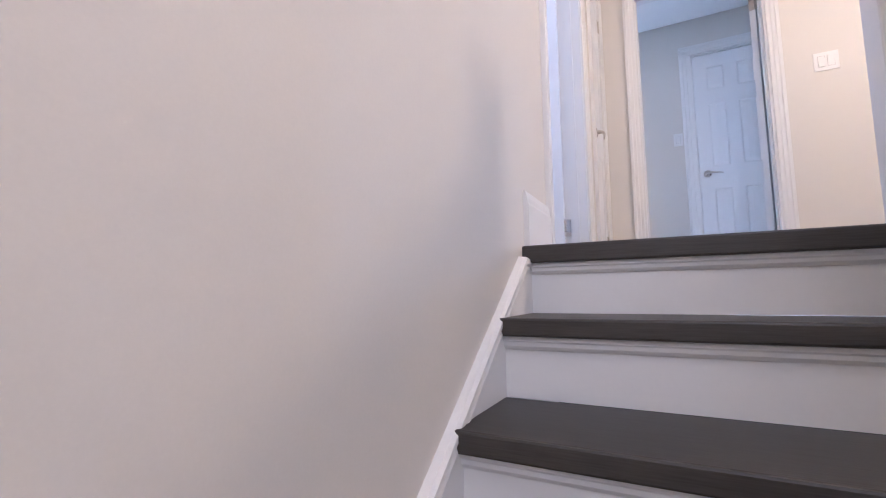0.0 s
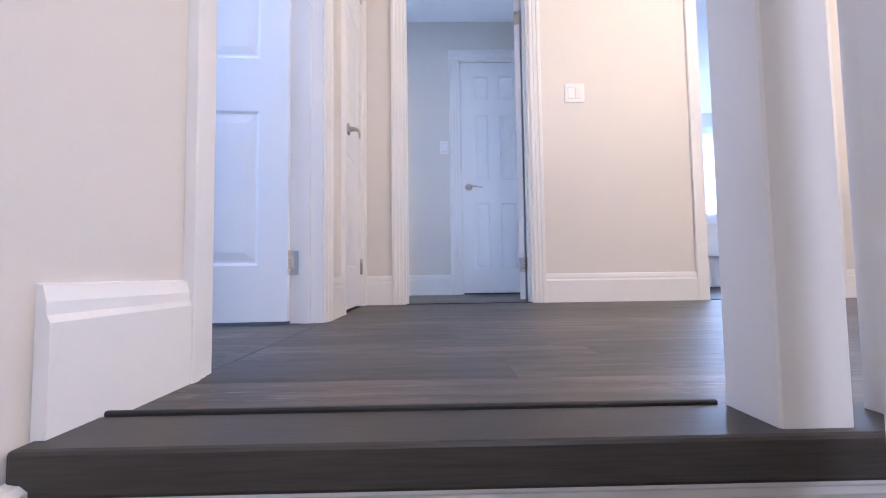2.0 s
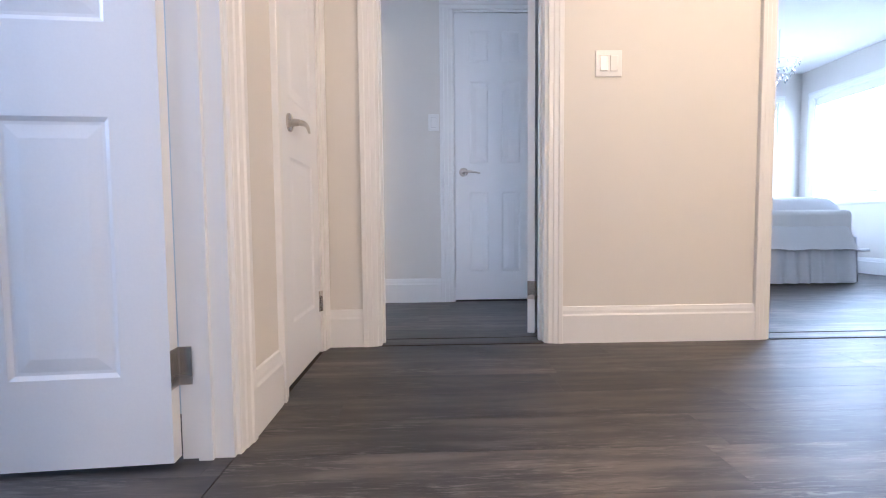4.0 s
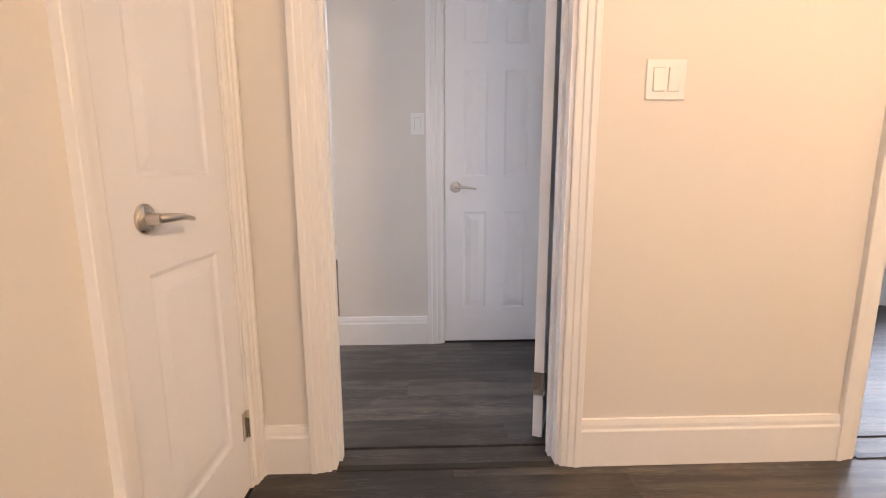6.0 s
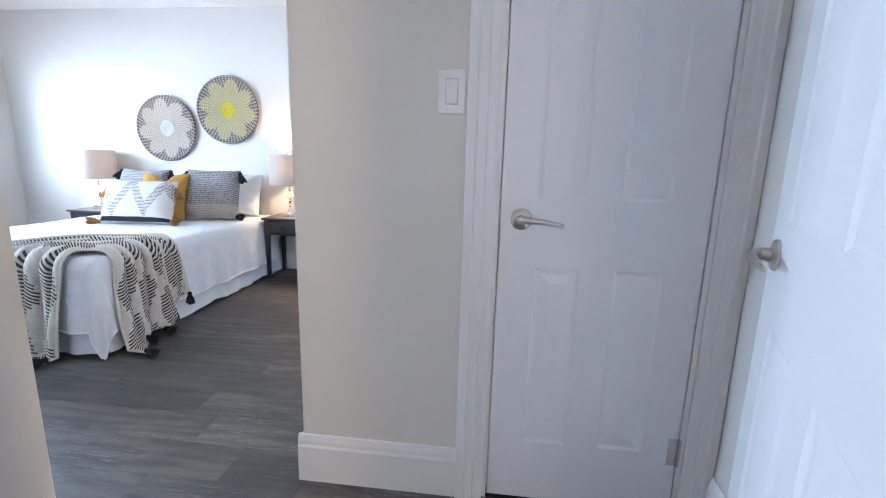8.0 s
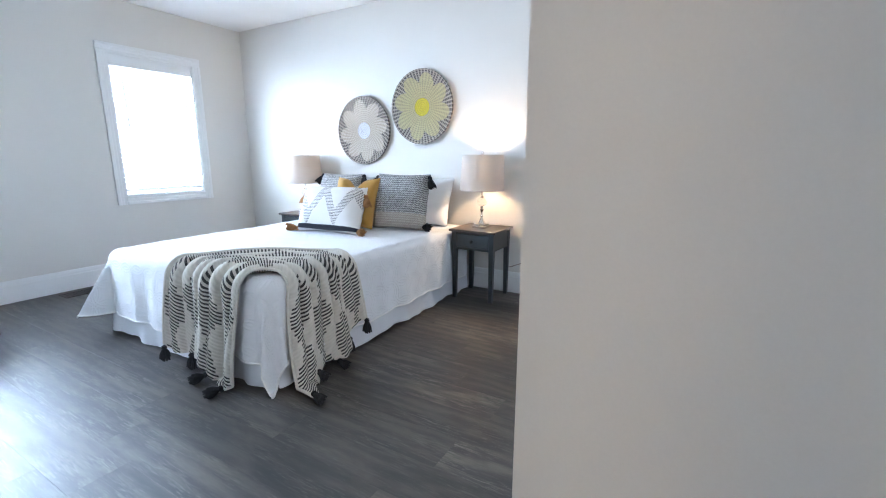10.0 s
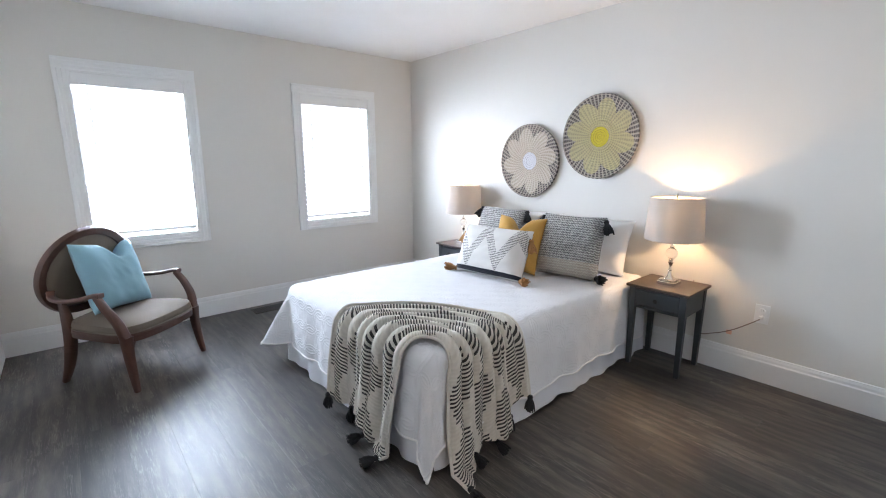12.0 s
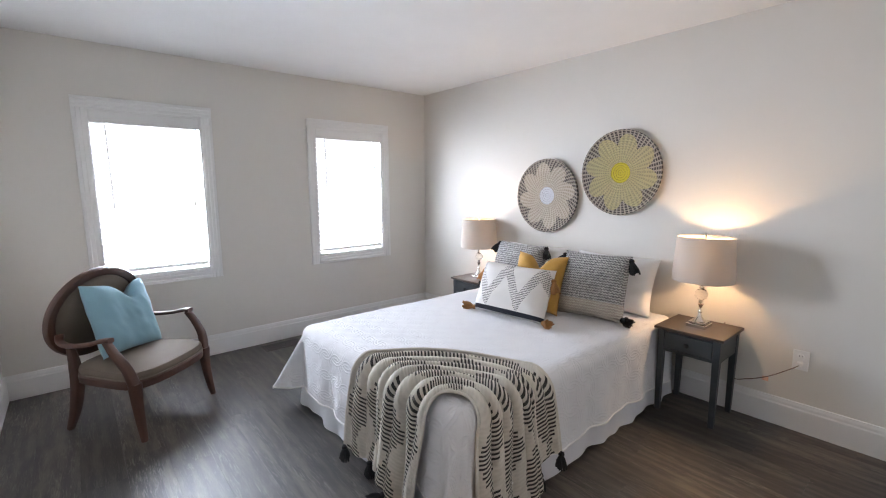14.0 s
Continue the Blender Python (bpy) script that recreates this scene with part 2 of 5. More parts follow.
def tube(bm, points, radii, seg=10, flat=1.0, up=(0, 0, 1), square=1.0):
    """A round or flattened bar through points; flat scales it along the bar's own upright, square under 1 makes it a soft-edged square."""
    def corner(c):
        return math.copysign(abs(c) ** square, c)

    pts = [Vector(p) for p in points]
    rings = []
    for i, p in enumerate(pts):
        d = (pts[min(i + 1, len(pts) - 1)] - pts[max(i - 1, 0)]).normalized()
        s = d.cross(Vector(up))
        s = s.normalized() if s.length > 1e-4 else Vector((1, 0, 0))
        u = s.cross(d)
        r = radii[i] if isinstance(radii, (list, tuple)) else radii
        rings.append([bm.verts.new(p + s * r * corner(math.cos(2 * math.pi * k / seg)) + u * r * flat * corner(math.sin(2 * math.pi * k / seg))) for k in range(seg)])
    for a, b in zip(rings, rings[1:]):
        for k in range(seg):
            bm.faces.new((a[k], a[(k + 1) % seg], b[(k + 1) % seg], b[k]))
    bm.faces.new(rings[0])
    bm.faces.new(rings[-1])
    return bm


def bend(points, n=8):
    """A smooth line through points (Catmull-Rom)."""
    p = [Vector(q) for q in points]
    p = [2 * p[0] - p[1]] + p + [2 * p[-1] - p[-2]]
    out = []
    for i in range(1, len(p) - 2):
        for k in range(n):
            t = k / n
            a, b, c, d = p[i - 1:i + 3]
            out.append(0.5 * (2 * b + (c - a) * t + (2 * a - 5 * b + 4 * c - d) * t * t + (3 * b - a - 3 * c + d) * t ** 3))
    return out + [p[-2]]


def sheet(bm, f, nu, nv, thick=0.0):
    """A grid of f(u, v) for u, v from 0 to 1; thick adds a back along the normals."""
    P = [[Vector(f(i / nu, j / nv)) for j in range(nv + 1)] for i in range(nu + 1)]
    front = [[bm.verts.new(p) for p in row] for row in P]
    for i in range(nu):
        for j in range(nv):
            bm.faces.new((front[i][j], front[i + 1][j], front[i + 1][j + 1], front[i][j + 1]))
    if thick:
        def normal(i, j):
            a = P[min(i + 1, nu)][j] - P[max(i - 1, 0)][j]
            b = P[i][min(j + 1, nv)] - P[i][max(j - 1, 0)]
            n = a.cross(b)
            return n.normalized() if n.length > 1e-9 else Vector((0, 0, 1))
        back = [[bm.verts.new(P[i][j] - normal(i, j) * thick) for j in range(nv + 1)] for i in range(nu + 1)]
        for i in range(nu):
            for j in range(nv):
                bm.faces.new((back[i][j], back[i][j + 1], back[i + 1][j + 1], back[i + 1][j]))
        for i in range(nu):
            for j in (0, nv):
                bm.faces.new((front[i][j], front[i + 1][j], back[i + 1][j], back[i][j]))
        for j in range(nv):
            for i in (0, nu):
                bm.faces.new((front[i][j], front[i][j + 1], back[i][j + 1], back[i][j]))
    return bm


# ---- the plan ----
XL, YE, TOP = 0.16, 3.80, 2.40        # left wall of the hall, end wall of the hall, ceiling
YB = 3.92                             # bedroom side of the end wall
XW, YBED, YS, XE = -4.065, 7.70, 4.15, 0.20   # bedroom: window wall, bed wall, chair wall, closet side
YC, XA = 4.94, 1.50                   # closet front and far wall of the entry
DOOR = 2.05                           # height of the openings
RISE, RUN, NOSE = 0.176, 0.235, 1.645
CUT = 0.068                           # width of the casings


def wall(name, label, pieces, mat=WALL):
    bm = bmesh.new()
    for p in pieces:
        box(bm, *p)
    ob = part(name, bm, mat)
    return tagged(ob, label, "wall", kind="structure")


LOW = -1.45
wall("wall_left", "greige painted hall wall along the staircase", [
    (XL - 0.12, XL, -1.6, 2.02, LOW, TOP), (XL - 0.12, XL, 2.02, 2.86, DOOR, TOP), (XL - 0.12, XL, 2.86, 3.225, 0, TOP),
    (XL - 0.12, XL, 3.225, 3.735, DOOR, TOP), (XL - 0.12, XL, 3.735, YE, 0, TOP)])
wall("wall_end", "warm greige painted hall wall between two doorways", [
    (XL - 0.12, 0.395, YE, YB, 0, TOP), (0.395, 1.17, YE, YB, DOOR, TOP), (1.17, 2.21, YE, YB, 0, TOP), (2.21, 2.98, YE, YB, DOOR, TOP), (2.98, 3.72, YE, YB, 0, TOP)])
wall("wall_hall_right", "greige painted wall closing the hall", [(3.6, 3.72, -1.6, YE, LOW, TOP)])
wall("wall_stairs_back", "greige painted wall behind the staircase", [(XL - 0.12, 3.72, -1.72, -1.6, LOW, TOP)])
wall("wall_closet_front", "pale grey painted bedroom wall beside a closet door", [
    (XE, 0.805, YC, YC + 0.11, 0, TOP), (0.805, 1.411, YC, YC + 0.11, DOOR, TOP), (1.411, XA, YC, YC + 0.11, 0, TOP)])
wall("wall_closet_side", "pale greige painted bedroom wall at the closet", [(XE, XE + 0.11, YC + 0.11, YBED, 0, TOP)])
wall("wall_closet_back", "white painted wall at the back of the closet", [(XE + 0.11, XA + 0.12, 5.7, 5.8, 0, TOP)])
wall("wall_entry_side", "pale grey painted wall behind the open bedroom door", [(XA, XA + 0.12, YB, 5.7, 0, TOP)])
wall("wall_bed", "pale greige painted wall behind the bed", [(XW - 0.15, 2.0, YBED, YBED + 0.12, 0, TOP)])
wall("wall_chair", "pale greige painted wall beside the armchair", [(XW - 0.15, XE, YB, YS, 0, TOP), (XW - 0.15, XL - 0.12, YE, YB, 0, TOP)])
W1, W2, WZ = (4.74, 5.45), (6.40, 7.13), (0.745, 1.955)
wall("wall_window", "pale greige painted wall with two windows", [
    (XW - 0.15, XW, YS, W1[0], 0, TOP), (XW - 0.15, XW, W1[0], W1[1], 0, WZ[0]), (XW - 0.15, XW, W1[0], W1[1], WZ[1], TOP),
    (XW - 0.15, XW, W1[1], W2[0], 0, TOP), (XW - 0.15, XW, W2[0], W2[1], 0, WZ[0]), (XW - 0.15, XW, W2[0], W2[1], WZ[1], TOP),
    (XW - 0.15, XW, W2[1], YBED, 0, TOP)])
wall("wall_bath", "pale teal painted bathroom wall", [
    (-1.8, -1.7, 1.5, 3.2, 0, 1.1), (-1.8, -1.7, 1.5, 3.2, 2.0, TOP), (-1.8, -1.7, 1.5, 2.15, 1.1, 2.0), (-1.8, -1.7, 3.05, 3.2, 1.1, 2.0),
    (-1.8, XL - 0.12, 3.1, 3.2, 0, TOP), (-1.8, XL - 0.12, 1.4, 1.5, 0, TOP)], TEAL)
wall("wall_linen", "white painted inside of the linen closet", [(-0.6, XL - 0.12, 3.70, YE, 0, TOP), (-0.7, -0.6, 3.2, YE, 0, TOP)])
X2, Y2 = 5.30, 7.20
wall("wall_guest_right", "pale grey painted guest room wall with a window", [
    (X2, X2 + 0.15, YB, 5.9, 0, TOP), (X2, X2 + 0.15, 5.9, 7.0, 0, 0.83), (X2, X2 + 0.15, 5.9, 7.0, 2.04, TOP), (X2, X2 + 0.15, 7.0, Y2, 0, TOP)])
wall("wall_guest_back", "pale grey painted guest room wall with a window", [
    (XA + 0.12, 3.9, Y2, Y2 + 0.15, 0, TOP), (3.9, 5.0, Y2, Y2 + 0.15, 0, 0.83), (3.9, 5.0, Y2, Y2 + 0.15, 2.04, TOP), (5.0, X2 + 0.15, Y2, Y2 + 0.15, 0, TOP)])
wall("wall_guest_left", "pale grey painted guest room wall", [(XA + 0.12, XA + 0.22, 5.7, Y2, 0, TOP)])
wall("wall_guest_front", "pale grey painted guest room wall", [(3.72, X2 + 0.15, YE, YB, 0, TOP)])
ceil = part("ceiling", boxed(-4.4, 5.6, -1.8, 8.0, TOP, TOP + 0.12), CEILING)
tagged(ceil, "white textured flat ceiling", "ceiling", kind="structure")

# floors: a dark base under the planks
for nm, lb, r in (("floor_hall", "grey brown wood plank hall floor", (XL - 0.12, 3.72, NOSE + 0.11, YE)),
                  ("floor_bedroom", "grey brown wood plank bedroom floor", (XW, XE, YS, YBED)),
                  ("floor_entry", "grey brown wood plank floor of the bedroom entry", (XE, XA, YB, YC)),
                  ("floor_guest", "grey brown wood plank guest room floor", (XA + 0.12, X2, YB, Y2)),
                  ("floor_bath", "grey plank bathroom floor", (-1.7, XL - 0.12, 1.5, 3.1))):
    f = part(nm, boxed(r[0], r[1], r[2], r[3], -0.14, -0.007), SUBFLOOR)
    tagged(f, lb, "floor", kind="structure")
f = part("floor_thresholds", box(boxed(0.395, 1.17, YE, YB, -0.14, -0.007), 2.21, 2.98, YE, YB, -0.14, -0.007), SUBFLOOR)
tagged(f, "dark floor under the doorways", "floor", kind="structure")
f = part("floor_lower", boxed(XL, 3.6, -1.6, 1.7, LOW - 0.1, LOW + 0.04), SUBFLOOR)
tagged(f, "dark floor at the foot of the stairs", "floor", kind="structure")
f = part("floor_closet", boxed(XE + 0.11, XA, YC, 5.7, -0.14, -0.002), SUBFLOOR)
tagged(f, "dark closet floor", "floor", kind="structure")

# ---- baseboards and casings ----
BB = [(0, 0), (0.016, 0), (0.016, 0.128), (0.012, 0.136), (0.0115, 0.150), (0.007, 0.168), (0, 0.170)]


def baseboard(a, b, out, label="tall white painted baseboard"):
    bm = extrude(bmesh.new(), BB, (*a, 0.0), (b[0] - a[0], b[1] - a[1], 0), (*out, 0), (0, 0, 1))
    return tagged(part("baseboard", bm, TRIM), label, "baseboard", kind="structure")


baseboard((XL, 1.672), (XL, 1.94), (1, 0))
baseboard((XL, 2.941), (XL, 3.155), (1, 0))
baseboard((XL + 0.02, YE), (0.327, YE), (0, -1))
baseboard((1.238, YE), (2.142, YE), (0, -1))
baseboard((3.05, YE), (3.6, YE), (0, -1))
baseboard((XE - 0.016, YC), (0.716, YC), (0, -1))
baseboard((XE, YC), (XE, YBED), (-1, 0))
baseboard((XW, YBED), (XE - 0.016, YBED), (0, -1))
baseboard((XW, YS), (XW, YBED - 0.016), (1, 0))
baseboard((XW + 0.016, YS), (XE, YS), (0, 1))
baseboard((XA, YB), (XA, YC), (-1, 0))
baseboard((X2, YB), (X2, Y2), (-1, 0))
baseboard((XA + 0.22, Y2), (X2 - 0.016, Y2), (0, -1))

CAS = [(0, 0), (0, 0.009), (0.006, 0.011), (0.022, 0.011), (0.026, 0.0145), (0.044, 0.0155), (0.049, 0.020), (0.066, 0.020), (0.068, 0.018), (0.068, 0)]


def casing(parent, side, origin, along, out, width, height, base=0.0, sill=False, w=CUT):
    """Moulded trim round an opening that starts at origin and runs along for width; out points into the room."""
    a, o, u = Vector(along), Vector(out), Vector((0, 0, 1))
    s = Vector(origin)
    prof = [(p[0] * w / 0.068, p[1]) for p in CAS]
    low = base - (w if sill else 0)
    part("casing", extrude(bmesh.new(), prof, s + u * low, u * (height - low), -a, o), TRIM, parent)
    part("casing", extrude(bmesh.new(), prof, s + a * width + u * low, u * (height - low), a, o), TRIM, parent)
    part("casing", extrude(bmesh.new(), prof, s - a * w + u * height, a * (width + 2 * w), u, o), TRIM, parent)
    if sill:
        part("casing", extrude(bmesh.new(), prof, s + u * base, a * width, -u, o), TRIM, parent)


def jamb(parent, origin, along, inward, width, height, depth, stop_at):
    """Lining of an opening, with its door stop."""
    a, d, u, s = Vector(along), Vector(inward), Vector((0, 0, 1)), Vector(origin)
    t = 0.014
    sq = [(0, 0), (t, 0), (t, depth), (0, depth)]
    st = [(t, stop_at), (t + 0.011, stop_at), (t + 0.011, stop_at + 0.033), (t, stop_at + 0.033)]
    for prof in (sq, st):
        part("jamb" if prof is sq else "door_stop", extrude(bmesh.new(), prof, s, u * height, a, d), TRIM, parent)
        part("jamb" if prof is sq else "door_stop", extrude(bmesh.new(), prof, s + a * width, u * height, -a, d), TRIM, parent)
        part("jamb" if prof is sq else "door_stop", extrude(bmesh.new(), prof, s + u * height + a * t, a * (width - 2 * t), -u, d), TRIM, parent)


def handle(parent, x, z, side, reach, name="door_handle"):
    """A lever on a round rosette on the leaf's face; side is the face's sign in y, reach the lever's way in x."""
    t = 0.0175
    h = part(name, lathe(bmesh.new(), [(0.0, 0), (0.031, 0), (0.031, 0.005), (0.027, 0.009), (0.014, 0.011), (0.011, 0.036), (0.0, 0.037)], 28,
                         pose(x, side * t, z, -90 * side, 0, 0), False), NICKEL, parent, "satin nickel lever handle", True)
    pts = bend([(x, side * (t + 0.030), z), (x + reach * 0.02, side * (t + 0.044), z + 0.001), (x + reach * 0.06, side * (t + 0.046), z - 0.001), (x + reach * 0.115, side * (t + 0.038), z - 0.010)], 6)
    n = len(pts)
    part("lever", tube(bmesh.new(), pts, [0.0105 - 0.006 * (i / (n - 1)) ** 1.5 for i in range(n)], 12), NICKEL, h, "", True)
    return h


def hinge(parent, x, z, side):
    bm = boxed(x - 0.001, x + 0.0015, -0.017, 0.0175, z - 0.045, z + 0.045)
    box(bm, x - 0.03, x + 0.001, side * 0.0178, side * 0.0195, z - 0.045, z + 0.045, 0.0006)
    for k in range(5):
        lathe(bm, [(0.0058, z - 0.045 + 0.018 * k), (0.0058, z - 0.0275 + 0.018 * k)], 12, Matrix.Translation((x + 0.002, side * 0.021, 0)))
    part("hinge", bm, NICKEL, parent, "satin nickel butt hinge", True)


def leaf(parent, m, width, height, columns, hinge_x, hinge_side, faces=(-1, 1), levers=()):
    """A moulded panel door, from x 0 to width, 35 mm thick about y 0."""
    lf = new("leaf")
    lf.parent = parent
    lf.matrix_basis = m
    g = 0.012
    bm = boxed(0, width, -0.0120, 0.0120, g, height)
    stile = 0.105 if columns == 2 else 0.095
    mull = 0.095
    pw = (width - 2 * stile - (columns - 1) * mull) / columns
    rows = ((0.215, 0.785), (0.985, 1.56), (1.695, height - 0.125))
    xs = [stile + i * (pw + mull) for i in range(columns)]
    for s in faces:
        y0, y1 = (0.0121, 0.0175) if s > 0 else (-0.0175, -0.0121)
        box(bm, 0, stile, y0, y1, g, height)
        box(bm, width - stile, width, y0, y1, g, height)
        for i in range(columns - 1):
            box(bm, xs[i] + pw, xs[i] + pw + mull, y0, y1, g, height)
        edges = [g, *[e for r in rows for e in r], height]
        for x in xs:
            for k in range(0, len(edges), 2):
                box(bm, x, x + pw, y0, y1, edges[k], edges[k + 1])
    part("slab", bm, DOORPAINT, lf)
    for s in faces:
        for x in xs:
            for z0, z1 in rows:
                pb = bmesh.new()
                q = [(0, 0.0173), (0.010, 0.0130), (0.017, 0.0128), (0.046, 0.0163), (pw / 2 - 0.0005, 0.0165)]
                rings = []
                for inset, y in q[:-1]:
                    rings.append([pb.verts.new((px, s * y, pz)) for px, pz in ((x + inset, z0 + inset), (x + pw - inset, z0 + inset), (x + pw - inset, z1 - inset), (x + inset, z1 - inset))])
                for a, b in zip(rings, rings[1:]):
                    for i in range(4):
                        pb.faces.new((a[i], a[(i + 1) % 4], b[(i + 1) % 4], b[i]))
                pb.faces.new(rings[-1])
                part("panel", pb, DOORPAINT, lf)
    for s, x, z, reach in levers:
        handle(lf, x, z, s, reach)
    for z in (0.225, height - 0.20):
        hinge(lf, hinge_x, z, hinge_side)
    return lf


def door(name, label):
    return thing(name, label, "door", kind="structure")


# bathroom door, open into the bathroom
d = door("door_1", "open white moulded panel door to the bathroom")
casing(d, 1, (XL, 2.02, 0), (0, 1, 0), (1, 0, 0), 0.84, DOOR, w=0.08)
jamb(d, (XL, 2.02, 0), (0, 1, 0), (-1, 0, 0), 0.84, DOOR, 0.12, 0.045)
leaf(d, pose(0.042, 2.822, 0, 0, 0, 184), 0.76, 2.035, 2, 0.0, -1, levers=((1, 0.69, 0.92, -1), (-1, 0.69, 0.92, -1)))
# linen closet door, shut
d = door("door_2", "closed narrow white moulded linen closet door")
casing(d, 1, (XL, 3.225, 0), (0, 1, 0), (1, 0, 0), 0.51, DOOR, w=0.06)
jamb(d, (XL, 3.225, 0), (0, 1, 0), (-1, 0, 0), 0.51, DOOR, 0.12, 0.055)
leaf(d, pose(0.138, 3.243, 0, 0, 0, 90), 0.474, 2.032, 1, 0.476, -1, levers=((-1, 0.098, 0.90, 1),))
# bedroom door, open against the entry wall
d = door("door_3", "open white moulded panel bedroom door")
casing(d, 1, (0.395, YE, 0), (1, 0, 0), (0, -1, 0), 0.775, DOOR)
casing(d, 1, (0.395, YB, 0), (1, 0, 0), (0, 1, 0), 0.775, DOOR)
jamb(d, (0.395, YE, 0), (1, 0, 0), (0, 1, 0), 0.775, DOOR, 0.12, 0.045)
leaf(d, pose(1.130, 3.946, 0, 0, 0, 69), 0.735, 2.035, 2, 0.0, -1, levers=((1, 0.67, 0.92, -1), (-1, 0.67, 0.92, -1)))
# closet door of the bedroom, shut
d = door("door_4", "closed white six panel closet door")
casing(d, 1, (0.805, YC, 0), (1, 0, 0), (0, -1, 0), 0.606, DOOR, w=0.088)
jamb(d, (0.805, YC, 0), (1, 0, 0), (0, 1, 0), 0.606, DOOR, 0.11, 0.055)
leaf(d, pose(0.822, YC + 0.022, 0, 0, 0, 0), 0.572, 2.032, 2, 0.574, -1, levers=((-1, 0.06, 0.925, 1),))
# guest room doorway
d = door("door_5", "white trimmed doorway to the guest room")
casing(d, 1, (2.21, YE, 0), (1, 0, 0), (0, -1, 0), 0.77, DOOR)
casing(d, 1, (2.21, YB, 0), (1, 0, 0), (0, 1, 0), 0.77, DOOR)
jamb(d, (2.21, YE, 0), (1, 0, 0), (0, 1, 0), 0.77, DOOR, 0.12, 0.045)


for x0, x1 in ((0.41, 1.155), (2.225, 2.965)):
    tagged(part("threshold", boxed(x0, x1, YE - 0.012, YE + 0.016, -0.006, 0.0045, bevel=0.0015), VENT), "thin dark metal strip across a doorway", "threshold", kind="structure")

# ---- windows ----
def window(name, m, width, height, group, wand=True):
    """A trimmed opening in a wall at local y 0 (room on -y), with a sash, a pane and a raised-slat blind. x 0 to width, z 0 to height."""
    w = thing(name, "white trimmed window with a lowered white slat blind, bright daylight", "window", group=group, kind="structure")
    w.matrix_basis = m
    casing(w, 1, (0, 0, 0), (1, 0, 0), (0, -1, 0), width, height, 0.0, True, 0.078)
    t = 0.012
    for a, b in (((0, t), (0, height)), ((width - t, width), (0, height)), ((t, width - t), (0, t)), ((t, width - t), (height - t, height))):
        part("window_frame", boxed(a[0], a[1], 0, 0.148, b[0], b[1]), TRIM, w)
    for a, b in (((t, t + 0.03), (t, height - t)), ((width - t - 0.03, width - t), (t, height - t)), ((t + 0.03, width - t - 0.03), (t, t + 0.035)),
                 ((t + 0.03, width - t - 0.03), (height / 2 - 0.02, height / 2 + 0.02)), ((t + 0.03, width - t - 0.03), (height - t - 0.035, height - t))):
        part("sash", boxed(a[0], a[1], 0.115, 0.140, b[0], b[1], bevel=0.002), TRIM, w)
    part("valance", boxed(0.0125, width - 0.0125, 0.003, 0.016, height - 0.098, height - 0.0122, bevel=0.003), TRIM, w, "flat white blind valance")
    part("headrail", boxed(0.0125, width - 0.0125, 0.0165, 0.066, height - 0.060, height - 0.0122, bevel=0.002), TRIM, w)
    n = 25
    z0, z1 = 0.075, height - 0.09
    slat = bmesh.new()
    prof = [(-0.022, -0.001), (0, 0.0025), (0.022, -0.001), (0.022, 0.0005), (0, 0.004), (-0.022, 0.0005)]
    extrude(slat, prof, (0.016, 0, 0), (width - 0.032, 0, 0), (0, 1, 0.18), (0, 0, 1))
    me = mesh_of("slat", slat, BLIND)
    for i in range(n):
        o = new("slat", me)
        o.parent = w
        o.location = (0, 0.045, z0 + (z1 - z0) * i / (n - 1))
    part("bottom_rail", boxed(0.016, width - 0.016, 0.018, 0.066, 0.038, 0.060, bevel=0.004), TRIM, w)
    for x in (0.12, width - 0.12):
        part("ladder_cord", boxed(x - 0.001, x + 0.001, 0.0205, 0.0215, 0.05, z1), BLIND, w)
    if wand:
        part("wand", tube(bmesh.new(), [(0.10, -0.004, height - 0.095), (0.105, -0.004, height - 0.70)], 0.0055, 8), PLASTIC, w, "slim tilt wand")
        part("cord", tube(bmesh.new(), [(width - 0.085, 0.000, height - 0.09), (width - 0.085, 0.000, height - 0.66)], 0.0016, 6), PLASTIC, w)
        part("tassel", lathe(bmesh.new(), [(0.003, 0.0), (0.009, -0.022), (0.007, -0.035)], 10, pose(width - 0.085, 0.000, height - 0.66)), NICKEL, w)
    return w


window("window_1", pose(XW, W1[0], WZ[0], 0, 0, 90), W1[1] - W1[0], WZ[1] - WZ[0], "bedroom windows")
window("window_2", pose(XW, W2[0], WZ[0], 0, 0, 90), W2[1] - W2[0], WZ[1] - WZ[0], "bedroom windows")
window("window_3", pose(X2, 7.0, 0.83, 0, 0, -90), 1.1, 1.21, "guest room windows", False)
window("window_4", pose(3.9, Y2, 0.83, 0, 0, 0), 1.1, 1.21, "guest room windows", False)

# bright sky seen through the windows
for nm, m, w, h in (("backdrop", pose(-6.2, 5.9, 1.6, 0, 90, 0), 5, 7), ("backdrop", pose(7.3, 6.4, 1.6, 0, -90, 0), 5, 6), ("backdrop", pose(4.4, 9.3, 1.6, 90, 0, 0), 6, 5), ("backdrop", pose(-3.2, 2.5, 1.6, 0, 90, 0), 3.4, 3)):
    b = bmesh.new()
    bmesh.ops.create_grid(b, x_segments=1, y_segments=1, size=0.5, matrix=Matrix.Diagonal((w, h, 1, 1)))
    o = part(nm, b, SKYGLOW)
    o.matrix_basis = m
    tagged(o, "bright overcast sky outside the windows", "sky", kind="structure")

